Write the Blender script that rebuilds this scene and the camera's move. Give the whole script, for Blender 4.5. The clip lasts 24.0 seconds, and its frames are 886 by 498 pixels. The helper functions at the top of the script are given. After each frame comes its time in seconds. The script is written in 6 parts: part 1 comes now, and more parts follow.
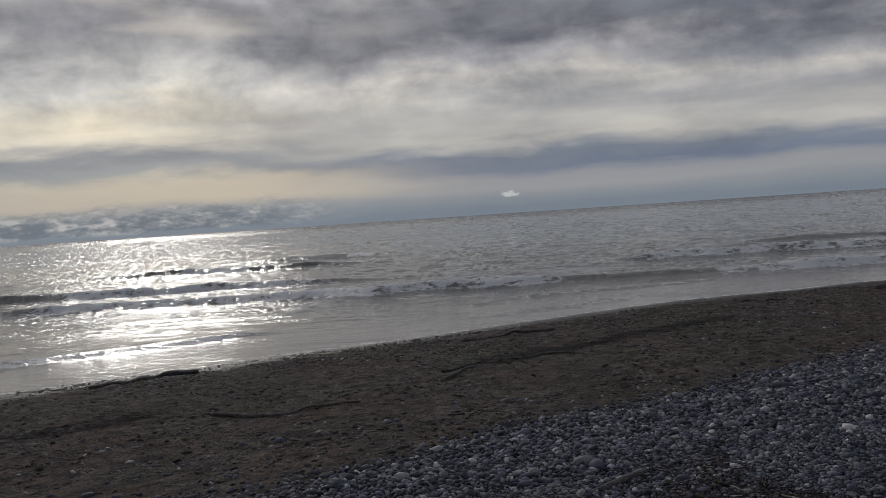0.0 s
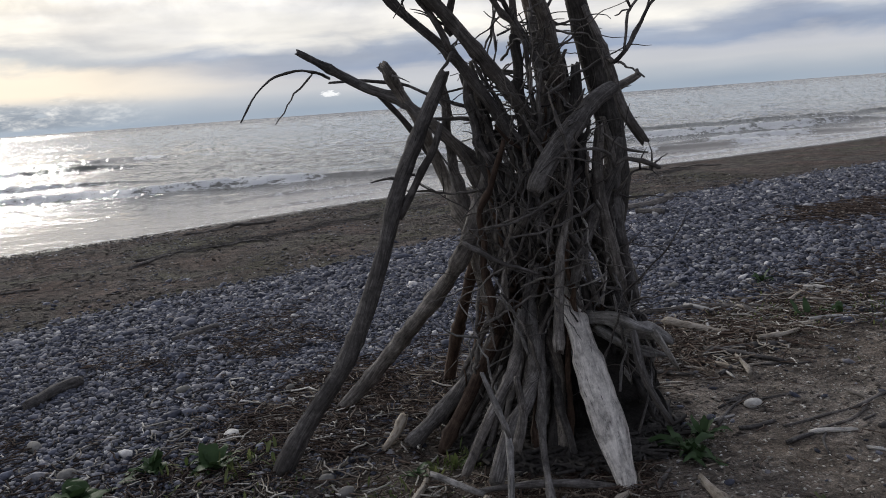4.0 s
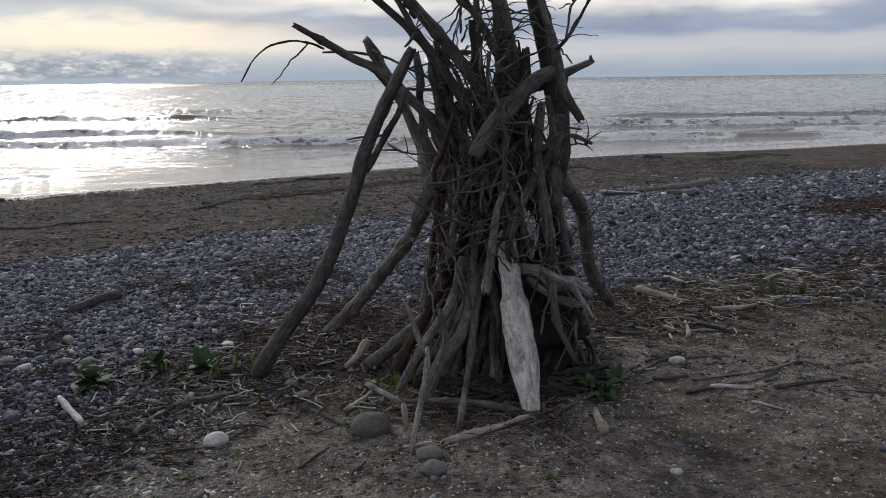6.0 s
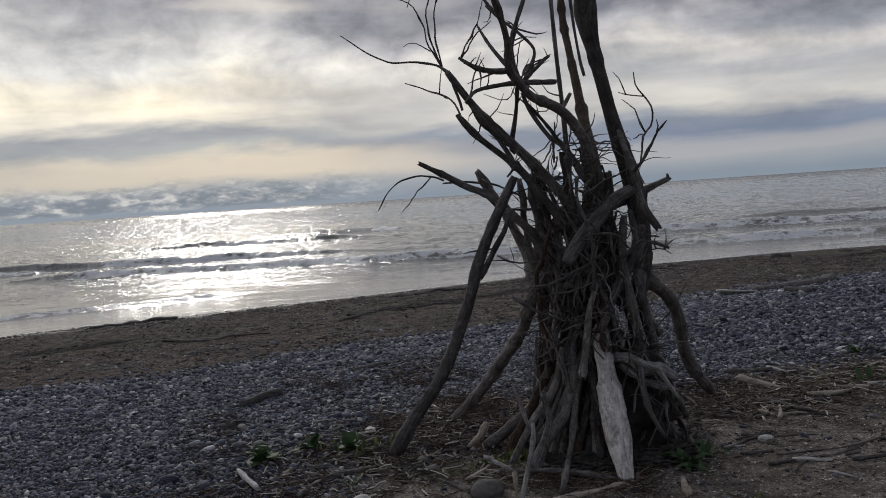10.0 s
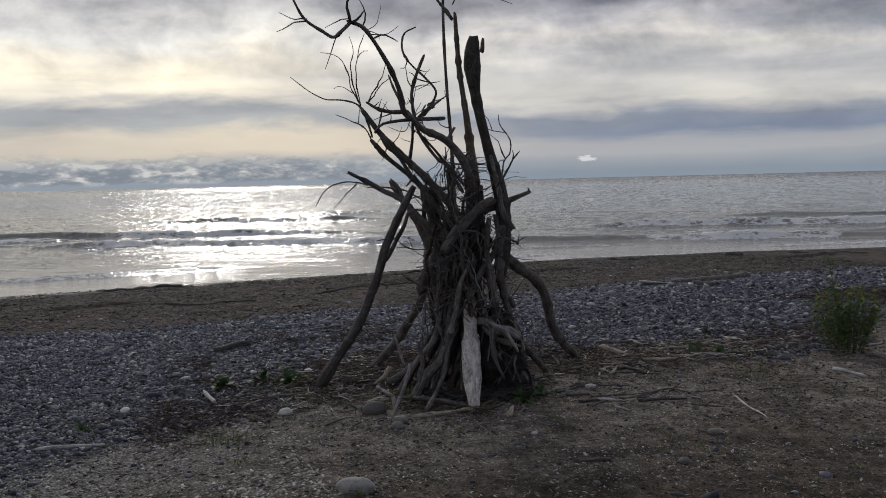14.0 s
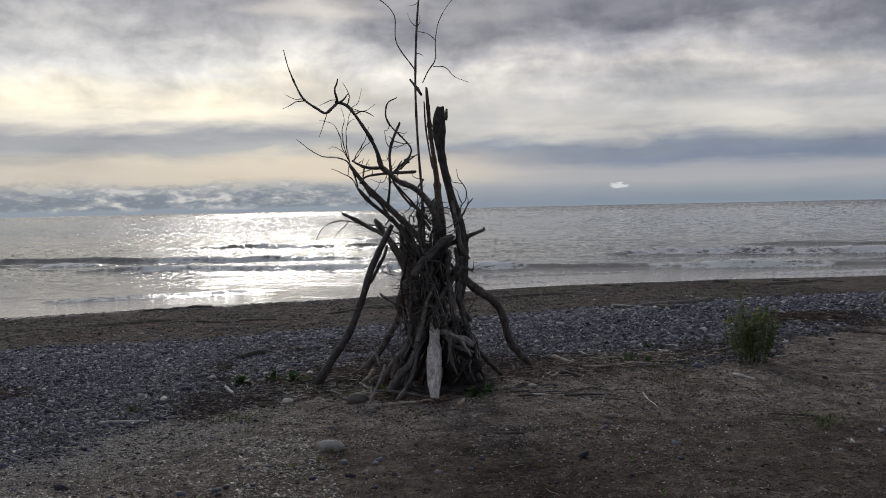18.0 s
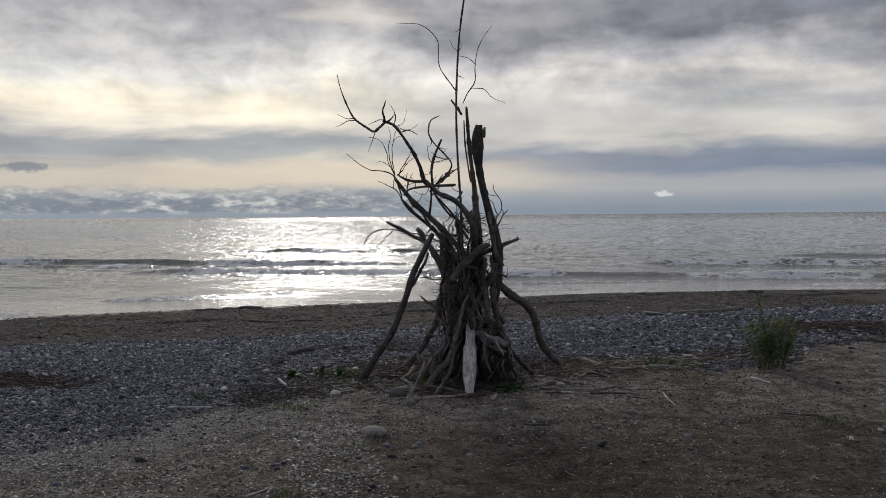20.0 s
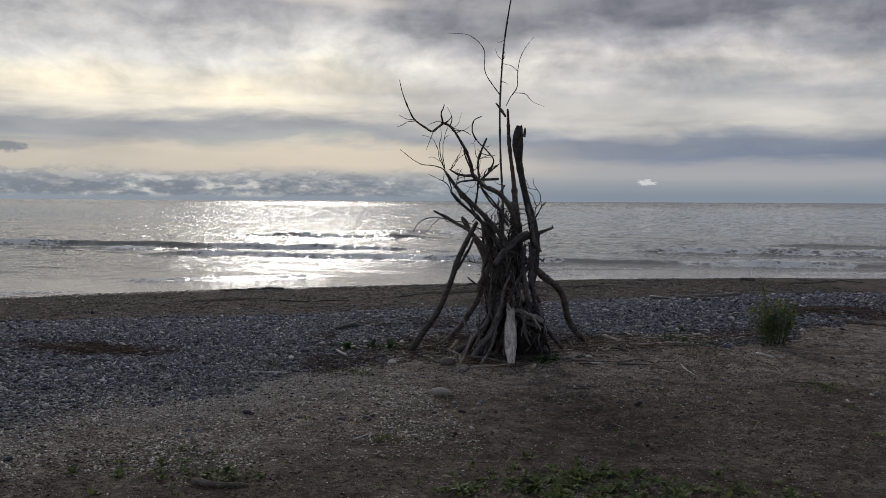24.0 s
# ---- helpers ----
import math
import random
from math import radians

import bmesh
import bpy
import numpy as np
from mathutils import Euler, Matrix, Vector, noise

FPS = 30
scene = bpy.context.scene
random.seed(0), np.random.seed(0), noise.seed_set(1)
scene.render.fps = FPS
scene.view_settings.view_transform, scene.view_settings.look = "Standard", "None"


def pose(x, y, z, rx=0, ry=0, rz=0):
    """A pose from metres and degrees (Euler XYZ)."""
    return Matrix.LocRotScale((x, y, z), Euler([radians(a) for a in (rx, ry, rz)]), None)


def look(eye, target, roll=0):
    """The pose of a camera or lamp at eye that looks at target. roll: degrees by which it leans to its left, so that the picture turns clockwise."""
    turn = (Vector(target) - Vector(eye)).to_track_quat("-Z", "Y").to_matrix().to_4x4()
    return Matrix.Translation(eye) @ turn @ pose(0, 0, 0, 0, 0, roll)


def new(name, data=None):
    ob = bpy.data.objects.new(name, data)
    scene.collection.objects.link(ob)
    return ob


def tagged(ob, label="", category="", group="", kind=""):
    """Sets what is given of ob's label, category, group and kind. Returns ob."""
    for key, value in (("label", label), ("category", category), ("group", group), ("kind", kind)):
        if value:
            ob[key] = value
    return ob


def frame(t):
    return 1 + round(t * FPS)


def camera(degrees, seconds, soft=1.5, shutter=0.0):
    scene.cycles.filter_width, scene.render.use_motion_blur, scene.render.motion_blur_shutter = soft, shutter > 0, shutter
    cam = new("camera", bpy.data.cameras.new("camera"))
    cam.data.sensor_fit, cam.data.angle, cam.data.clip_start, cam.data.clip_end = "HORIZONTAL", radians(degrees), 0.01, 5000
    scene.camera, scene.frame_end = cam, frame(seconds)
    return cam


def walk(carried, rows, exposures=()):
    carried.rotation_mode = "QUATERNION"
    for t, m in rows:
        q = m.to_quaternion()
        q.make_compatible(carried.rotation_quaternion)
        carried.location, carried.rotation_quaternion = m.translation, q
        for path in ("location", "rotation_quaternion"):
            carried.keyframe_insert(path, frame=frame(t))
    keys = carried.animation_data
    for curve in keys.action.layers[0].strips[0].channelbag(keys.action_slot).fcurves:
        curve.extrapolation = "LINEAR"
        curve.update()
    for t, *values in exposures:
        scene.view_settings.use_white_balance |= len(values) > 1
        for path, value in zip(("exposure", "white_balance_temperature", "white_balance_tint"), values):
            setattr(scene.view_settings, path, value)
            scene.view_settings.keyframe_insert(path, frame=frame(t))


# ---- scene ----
cam = camera(54.6, 24.0, soft=0.95)
PATH = [
    (0, (0.036, -0.07, 1.52), (-0.068, 1.926, 1.446), -3.8),
    (0.5, (0.34, -0.099, 1.468), (0.583, 1.882, 1.337), -6.3),
    (1, (0.544, -0.25, 1.441), (1.173, 1.639, 1.247), -6.1),
    (1.5, (0.594, -0.427, 1.427), (1.471, 1.347, 1.132), -4.2),
    (3.5, (1.301, -1.051, 1.392), (1.625, 0.902, 1.112), -5.5),
    (4, (1.504, -1.104, 1.389), (1.79, 0.847, 1.059), -4.2),
    (4.5, (1.648, -1.273, 1.402), (1.95, 0.67, 1.038), -3.6),
    (5, (1.736, -1.502, 1.382), (2.051, 0.44, 1.027), -1.9),
    (5.5, (1.909, -1.626, 1.403), (2.071, 0.338, 1.067), -1.3),
    (6, (2.011, -1.736, 1.38), (2.088, 0.225, 0.991), -0.7),
    (6.5, (1.957, -1.921, 1.376), (2.06, 0.039, 0.991), -0.5),
    (7, (1.941, -2.024, 1.41), (2.03, -0.051, 1.096), -1.1),
    (7.5, (1.94, -2.043, 1.417), (1.992, -0.061, 1.154), -1.3),
    (8, (1.94, -2.06, 1.424), (1.957, -0.076, 1.172), -1.6),
    (8.5, (1.941, -2.059, 1.426), (1.978, -0.073, 1.2), -2.1),
    (9, (2.005, -2.197, 1.454), (2.115, -0.206, 1.308), -4.5),
    (9.5, (2.129, -2.36, 1.454), (2.096, -0.363, 1.366), -4.4),
    (10, (2.175, -2.509, 1.438), (1.942, -0.526, 1.315), -3.8),
    (10.5, (2.185, -2.738, 1.455), (2.015, -0.752, 1.297), -1.7),
    (12.5, (2.655, -3.645, 1.531), (2.442, -1.662, 1.385), -1.7),
    (13, (2.772, -3.782, 1.534), (2.512, -1.805, 1.369), -2.0),
    (13.5, (2.962, -3.899, 1.539), (2.673, -1.928, 1.361), -1.6),
    (14, (3.113, -4.083, 1.549), (2.839, -2.108, 1.391), -1.4),
    (14.5, (3.324, -4.23, 1.594), (2.988, -2.263, 1.464), -0.9),
    (15, (3.569, -4.317, 1.574), (3.148, -2.365, 1.455), -0.7),
    (15.5, (3.624, -4.494, 1.602), (3.202, -2.541, 1.518), -1.0),
    (16, (3.633, -4.761, 1.612), (3.237, -2.804, 1.507), -1.2),
    (16.5, (3.729, -4.948, 1.637), (3.336, -2.989, 1.535), -1.6),
    (17, (3.82, -5.188, 1.649), (3.423, -3.23, 1.557), -1.4),
    (17.5, (3.829, -5.426, 1.656), (3.485, -3.458, 1.561), -1.2),
    (19.5, (4.082, -6.099, 1.686), (3.724, -4.133, 1.591), -1.4),
    (20, (4.048, -6.274, 1.7), (3.608, -4.324, 1.621), -0.5),
    (20.5, (4.058, -6.459, 1.702), (3.615, -4.509, 1.651), 0.1),
    (21, (4.005, -6.636, 1.735), (3.672, -4.664, 1.685), -0.5),
    (21.5, (3.871, -6.842, 1.729), (3.591, -4.863, 1.655), -0.7),
    (22, (3.868, -7.048, 1.743), (3.573, -5.071, 1.672), -0.6),
    (22.5, (3.88, -7.211, 1.761), (3.601, -5.231, 1.697), -1.3),
    (23, (3.769, -7.357, 1.764), (3.506, -5.376, 1.685), -1.0),
    (23.5, (3.646, -7.431, 1.751), (3.302, -5.463, 1.649), -0.5),
    (24, (3.618, -7.451, 1.751), (3.217, -5.495, 1.639), 0.3),
]
EXPOSURES = [(0, -0.42), (0.5, -0.1), (1, 0.45), (1.5, 0.82), (4, 0.58), (5, 0.58), (6, 0.55), (7, 0.54), (8, 0.25), (9, 0.23), (10, 0.02), (13, 0.05), (15, 0.05), (16, -0.04), (17, 0.03), (20, 0.02), (21, -0.17), (22, -0.09), (24, -0.06)]
walk(cam, [(t, look(eye, target, roll)) for t, eye, target, roll in PATH], EXPOSURES)

SHORE_TURN = radians(26)          # the shore line runs at this angle to the x axis
CA, SA = math.cos(SHORE_TURN), math.sin(SHORE_TURN)
SEA = -0.30                       # level of the lake

# ---- world and sun ----
SUN_AZ, SUN_EL = -22.0, 24.0      # degrees right of +y, and up


def node(tree, kind, **inputs):
    """A node with its inputs set: a socket is linked, a value is written."""
    n = tree.nodes.new(kind)
    for key, value in inputs.items():
        slot = n.inputs[int(key[1:])] if key[0] == "i" and key[1:].isdigit() else n.inputs[key.replace("_", " ")]
        if isinstance(value, bpy.types.NodeSocket):
            tree.links.new(value, slot)
        else:
            slot.default_value = value
    return n


def maths(tree, op, a, b=0.0, c=0.0, clamp=False):
    n = node(tree, "ShaderNodeMath", i0=a, i1=b, i2=c)
    n.operation, n.use_clamp = op, clamp
    return n.outputs[0]


def ramp(tree, fac, stops, ease="LINEAR"):
    n = node(tree, "ShaderNodeValToRGB", Fac=fac)
    n.color_ramp.interpolation = ease
    while len(n.color_ramp.elements) < len(stops):
        n.color_ramp.elements.new(0.5)
    for e, (p, col) in zip(n.color_ramp.elements, stops):
        e.position = p
        e.color = (*col, 1) if len(col) == 3 else (col[0], col[0], col[0], 1)
    return n.outputs["Color"]


def blend(tree, fac, a, b, kind="MIX"):
    n = tree.nodes.new("ShaderNodeMix")
    n.data_type, n.blend_type = "RGBA", kind
    for slot, value in ((0, fac), (6, a), (7, b)):
        if isinstance(value, bpy.types.NodeSocket):
            tree.links.new(value, n.inputs[slot])
        else:
            n.inputs[slot].default_value = (*value, 1) if slot else value
    return n.outputs[2]


def noise_at(tree, vector, scale, detail=4.0, rough=0.55, warp=0.0):
    n = node(tree, "ShaderNodeTexNoise", Vector=vector, Scale=scale, Detail=detail, Roughness=rough, Distortion=warp)
    return n.outputs["Fac"]


def smooth(tree, value, lo, hi):
    n = node(tree, "ShaderNodeMapRange", i0=value, i1=lo, i2=hi)
    n.interpolation_type = "SMOOTHSTEP"
    return n.outputs[0]


def build_world():
    world = bpy.data.worlds.new("overcast_sky")
    scene.world = world
    world.use_nodes = True
    t = world.node_tree
    t.nodes.clear()
    way = node(t, "ShaderNodeTexCoord").outputs["Generated"]
    xyz = node(t, "ShaderNodeSeparateXYZ", Vector=way)
    x, y, z = xyz.outputs
    el = maths(t, "MULTIPLY", maths(t, "ARCSINE", z), 57.2958)
    az = maths(t, "MULTIPLY", maths(t, "ARCTAN2", x, y), 57.2958)

    def flat(sa, se, k=0.0):
        return node(t, "ShaderNodeCombineXYZ", X=maths(t, "MULTIPLY", az, sa), Y=maths(t, "MULTIPLY", el, se), Z=k).outputs[0]

    broad = noise_at(t, flat(0.035, 0.16, 3.7), 1.0, 3.0, 0.5, 0.4)
    streak = noise_at(t, flat(0.045, 0.34, 8.1), 1.0, 4.0, 0.48, 0.4)
    fine = noise_at(t, flat(0.20, 0.5, 1.4), 1.0, 4.0, 0.5, 0.2)
    lump = noise_at(t, flat(0.085, 0.20, 6.6), 1.0, 6.0, 0.54, 0.2)

    def around(v):
        return maths(t, "SUBTRACT", v, 0.5)

    # height in the sky, pushed about by swirls that grow with it
    calm = maths(t, "ADD", 0.45, maths(t, "MULTIPLY", smooth(t, el, 3.0, 8.0), 0.75))
    lift = maths(t, "MULTIPLY", around(broad), 2.4)
    lift = maths(t, "ADD", lift, maths(t, "MULTIPLY", around(streak), 2.4))
    lift = maths(t, "ADD", lift, maths(t, "MULTIPLY", around(fine), 1.2))
    lift = maths(t, "ADD", el, maths(t, "MULTIPLY", lift, calm))
    lift = maths(t, "ADD", lift, maths(t, "MULTIPLY", around(lump), maths(t, "MULTIPLY", smooth(t, el, 5.0, 10.0), 9.0)))
    torn = noise_at(t, flat(0.17, 0.75, 9.3), 1.0, 5.0, 0.55, 0.3)
    lift = maths(t, "ADD", lift, maths(t, "MULTIPLY", around(torn), maths(t, "MULTIPLY", maths(t, "MULTIPLY", smooth(t, el, 1.0, 4.0), smooth(t, el, 14.0, 7.0)), 2.6)))
    high = maths(t, "DIVIDE", lift, 30.0, clamp=True)
    col = blend(t, smooth(t, maths(t, "ADD", az, maths(t, "MULTIPLY", around(broad), 30.0)), -24.0, -2.0), ramp(t, high, SKY_SUNWARD), ramp(t, high, SKY_RIGHT))
    # mottling of the layer
    mott = ramp(t, streak, [(0.30, (0.72, 0.73, 0.76)), (0.5, (1.0, 1.0, 1.0)), (0.68, (1.20, 1.19, 1.16))])
    col = blend(t, smooth(t, el, 0.5, 5.0), col, blend(t, 1.0, col, mott, "MULTIPLY"))
    tuft = noise_at(t, flat(0.32, 0.42, 2.9), 1.0, 6.0, 0.58, 0.3)
    col = blend(t, smooth(t, el, 5.0, 9.0), col, blend(t, 1.0, col, ramp(t, tuft, [(0.32, (0.77, 0.78, 0.80)), (0.5, (1.0, 1.0, 1.0)), (0.66, (1.18, 1.175, 1.17))]), "MULTIPLY"))
    wisp = noise_at(t, flat(0.13, 0.38, 11.7), 1.0, 5.0, 0.52, 0.3)
    col = blend(t, smooth(t, el, 1.5, 4.0), col, blend(t, 1.0, col, ramp(t, wisp, [(0.34, (0.84, 0.85, 0.88)), (0.5, (1.0, 1.0, 1.0)), (0.66, (1.14, 1.13, 1.10))]), "MULTIPLY"))
    # brightness round the veiled sun, and the darker sky away from it
    off = maths(t, "SUBTRACT", az, SUN_AZ + 1.0)
    glow = maths(t, "POWER", 2.718, maths(t, "MULTIPLY", maths(t, "MULTIPLY", off, off), -1 / (2 * 21.0 ** 2)))
    glow = maths(t, "MULTIPLY", glow, smooth(t, el, 2.0, 5.0))
    col = blend(t, glow, col, blend(t, 1.0, col, (1.12, 1.105, 1.08), "MULTIPLY"))
    away = smooth(t, maths(t, "ABSOLUTE", off), 70.0, 150.0)
    col = blend(t, away, col, blend(t, 1.0, col, (0.56, 0.58, 0.64), "MULTIPLY"))
    # a warm slit low over the water under the sun
    warm = maths(t, "POWER", 2.718, maths(t, "MULTIPLY", maths(t, "POWER", maths(t, "DIVIDE", maths(t, "SUBTRACT", az, -16.0), 8.0), 2.0), -0.5))
    low = maths(t, "MULTIPLY", smooth(t, lift, 1.3, 2.2), smooth(t, lift, 4.0, 2.8))
    col = blend(t, maths(t, "MULTIPLY", maths(t, "MULTIPLY", warm, low), 0.55), col, (0.74, 0.64, 0.50))
    # heaped clouds along the horizon, over a grey-blue bank
    bank = maths(t, "MULTIPLY", smooth(t, az, -6.0, -18.0), smooth(t, maths(t, "ADD", el, maths(t, "MULTIPLY", around(fine), 1.2)), 1.6, 0.6))
    col = blend(t, maths(t, "MULTIPLY", bank, 0.55), col, (0.27, 0.305, 0.345))
    heap = noise_at(t, flat(0.42, 1.15, 5.0), 1.0, 6.0, 0.6, 0.2)
    left = smooth(t, az, -8.0, -17.0)
    top = maths(t, "MULTIPLY", smooth(t, el, 2.7, 0.8), smooth(t, el, 0.05, 0.4))
    puff = maths(t, "MULTIPLY", smooth(t, maths(t, "ADD", heap, maths(t, "MULTIPLY", top, 0.24)), 0.56, 0.65), maths(t, "MULTIPLY", top, left))
    heap2 = noise_at(t, flat(0.42, 1.15, 5.35), 1.0, 6.0, 0.6, 0.2)
    tone = ramp(t, maths(t, "SUBTRACT", heap, maths(t, "SUBTRACT", heap2, 0.5)), [(0.44, (0.18, 0.205, 0.24)), (0.54, (0.30, 0.315, 0.335)), (0.64, (0.58, 0.57, 0.55))])
    col = blend(t, maths(t, "MULTIPLY", puff, 0.85), col, tone)
    # one small white cloud
    da = maths(t, "DIVIDE", maths(t, "SUBTRACT", az, 1.7), 0.62)
    de = maths(t, "DIVIDE", maths(t, "SUBTRACT", el, 1.22), 0.22)
    rr = maths(t, "ADD", maths(t, "MULTIPLY", da, da), maths(t, "MULTIPLY", de, de))
    bump_ = noise_at(t, flat(2.6, 6.0, 4.6), 1.0, 6.0, 0.66)
    cloud = maths(t, "MULTIPLY", smooth(t, maths(t, "ADD", rr, maths(t, "MULTIPLY", maths(t, "SUBTRACT", bump_, 0.5), 5.0)), 1.15, 0.35), smooth(t, maths(t, "ADD", el, maths(t, "MULTIPLY", around(bump_), 0.12)), 1.02, 1.12))
    col = blend(t, maths(t, "MULTIPLY", cloud, 0.9), col, (0.60, 0.605, 0.61))
    # a small dark cloud above the bank
    da = maths(t, "DIVIDE", maths(t, "SUBTRACT", az, -38.6), 1.3)
    de = maths(t, "DIVIDE", maths(t, "SUBTRACT", el, 3.1), 0.38)
    rr = maths(t, "ADD", maths(t, "MULTIPLY", da, da), maths(t, "MULTIPLY", de, de))
    rag = noise_at(t, flat(1.3, 2.6, 7.7), 1.0, 5.0, 0.65)
    dark = smooth(t, maths(t, "ADD", rr, maths(t, "MULTIPLY", around(rag), 3.0)), 1.2, 0.3)
    col = blend(t, maths(t, "MULTIPLY", dark, 0.8), col, (0.19, 0.215, 0.25))
    # haze along the horizon line
    col = blend(t, maths(t, "MULTIPLY", smooth(t, el, 0.6, 0.0), 0.6), col, (0.24, 0.28, 0.33))
    sky = t.nodes.new("ShaderNodeTexSky")
    sky.sky_type, sky.sun_disc = "NISHITA", False
    sky.sun_elevation, sky.sun_rotation = radians(SUN_EL), radians(SUN_AZ)
    clear = blend(t, 1.0, sky.outputs["Color"], (0.05, 0.05, 0.05), "MULTIPLY")
    thin = maths(t, "MULTIPLY", maths(t, "MULTIPLY", smooth(t, streak, 0.50, 0.30), smooth(t, el, 3.0, 10.0)), 0.30)
    col = blend(t, thin, col, clear)
    out = node(t, "ShaderNodeBackground", Color=col, Strength=SKY_STRENGTH)
    t.links.new(out.outputs[0], t.nodes.new("ShaderNodeOutputWorld").inputs[0])


SKY_STRENGTH = 1.12
SKY_SUNWARD = [
    (0.00, (0.24, 0.28, 0.33)), (0.035, (0.36, 0.38, 0.40)), (0.07, (0.54, 0.49, 0.42)), (0.10, (0.53, 0.485, 0.42)), (0.135, (0.32, 0.335, 0.35)), (0.165, (0.275, 0.29, 0.32)),
    (0.20, (0.58, 0.55, 0.50)), (0.235, (0.77, 0.71, 0.59)), (0.30, (0.60, 0.60, 0.59)), (0.36, (0.47, 0.47, 0.48)), (0.43, (0.28, 0.285, 0.315)), (0.50, (0.42, 0.42, 0.44)), (0.70, (0.34, 0.35, 0.38)), (1.00, (0.30, 0.31, 0.35))]
SKY_RIGHT = [
    (0.00, (0.18, 0.225, 0.285)), (0.03, (0.26, 0.29, 0.33)), (0.055, (0.35, 0.36, 0.38)), (0.075, (0.34, 0.35, 0.38)), (0.095, (0.20, 0.24, 0.32)), (0.125, (0.24, 0.27, 0.33)),
    (0.165, (0.50, 0.49, 0.47)), (0.23, (0.47, 0.47, 0.48)), (0.30, (0.58, 0.56, 0.54)), (0.345, (0.38, 0.38, 0.41)), (0.40, (0.18, 0.186, 0.22)), (0.50, (0.25, 0.258, 0.29)), (0.70, (0.32, 0.33, 0.37)), (1.00, (0.30, 0.31, 0.35))]
build_world()

sun = new("sun", bpy.data.lights.new("sun", "SUN"))
sun.data.energy, sun.data.angle, sun.data.color = 0.90, radians(12), (1.0, 0.96, 0.90)
sa, se = radians(SUN_AZ), radians(SUN_EL)
sun.matrix_world = look((40 * math.sin(sa) * math.cos(se), 40 * math.cos(sa) * math.cos(se), 40 * math.sin(se)), (0, 0, 0))


# ---- materials ----
def material(name):
    m = bpy.data.materials.new(name)
    m.use_nodes = True
    t = m.node_tree
    return m, t, t.nodes["Principled BSDF"]


def put(t, shader, **inputs):
    for key, value in inputs.items():
        slot = shader.inputs[key.replace("_", " ")]
        if isinstance(value, bpy.types.NodeSocket):
            t.links.new(value, slot)
        else:
            slot.default_value = value


def relief(t, height, strength, distance, normal=None):
    n = node(t, "ShaderNodeBump", Height=height, Strength=strength, Distance=distance)
    if normal is not None:
        t.links.new(normal, n.inputs["Normal"])
    return n.outputs[0]


def attribute(t, name):
    n = t.nodes.new("ShaderNodeAttribute")
    n.attribute_name = name
    return n.outputs["Fac"]


def wood(name, dark, mid, pale, rough=0.85, streak=9.0):
    """Weathered wood: streaks along the grain, cracks, blotches, and a tint of each piece's own."""
    m, t, b = material(name)
    uv = node(t, "ShaderNodeTexCoord").outputs["UV"]
    shift = node(t, "ShaderNodeObjectInfo").outputs["Random"]
    along = node(t, "ShaderNodeMapping", Vector=uv, Location=(0, 0, 0), Scale=(streak * 2.6, 2.6, 1.0))
    t.links.new(node(t, "ShaderNodeCombineXYZ", X=maths(t, "MULTIPLY", shift, 37.0), Y=maths(t, "MULTIPLY", shift, 91.0)).outputs[0], along.inputs["Location"])
    where = node(t, "ShaderNodeNewGeometry").outputs["Position"]
    grain = noise_at(t, along.outputs[0], 4.0, 8.0, 0.65, 0.8)
    crack = noise_at(t, along.outputs[0], 7.0, 5.0, 0.7, 0.5)
    blot = noise_at(t, where, 11.0, 6.0, 0.65, 0.6)
    fleck = noise_at(t, where, 60.0, 4.0, 0.7)
    body = maths(t, "ADD", maths(t, "MULTIPLY", grain, 0.45), maths(t, "ADD", maths(t, "MULTIPLY", blot, 0.35), maths(t, "MULTIPLY", fleck, 0.20)))
    col = ramp(t, body, [(0.37, dark), (0.50, mid), (0.62, pale)])
    col = blend(t, ramp(t, crack, [(0.33, (0.85,)), (0.40, (0.0,))]), col, (dark[0] * 0.4, dark[1] * 0.4, dark[2] * 0.4))
    tint = ramp(t, shift, [(0.0, (0.75, 0.74, 0.74)), (0.5, (1.0, 1.0, 1.0)), (1.0, (1.25, 1.2, 1.12))])
    col = blend(t, 1.0, col, tint, "MULTIPLY")
    put(t, b, Base_Color=col, Roughness=rough, Normal=relief(t, fleck, 0.5, 0.004, relief(t, crack, 0.7, 0.006, relief(t, blot, 0.6, 0.014))))
    b.inputs["Specular IOR Level"].default_value = 0.25
    return m


def stone(name, stops, per="island", rough=0.75, scale=60.0):
    m, t, b = material(name)
    if per == "island":
        pick = node(t, "ShaderNodeNewGeometry").outputs["Random Per Island"]
    else:
        pick = node(t, "ShaderNodeObjectInfo").outputs["Random"]
    where = node(t, "ShaderNodeNewGeometry").outputs["Position"]
    col = ramp(t, pick, stops)
    speck = noise_at(t, where, scale, 5.0, 0.7)
    vein = noise_at(t, where, scale * 0.25, 3.0, 0.5, 1.0)
    col = blend(t, 0.8, col, ramp(t, speck, [(0.3, (0.55, 0.55, 0.56)), (0.6, (1.05, 1.04, 1.02)), (0.75, (1.3, 1.28, 1.25))]), "MULTIPLY")
    col = blend(t, ramp(t, vein, [(0.45, (0.0,)), (0.6, (0.4,))]), col, blend(t, 1.0, col, (0.7, 0.66, 0.6), "MULTIPLY"))
    put(t, b, Base_Color=col, Roughness=rough, Normal=relief(t, speck, 0.35, 0.004))
    b.inputs["Specular IOR Level"].default_value = 0.3
    return m


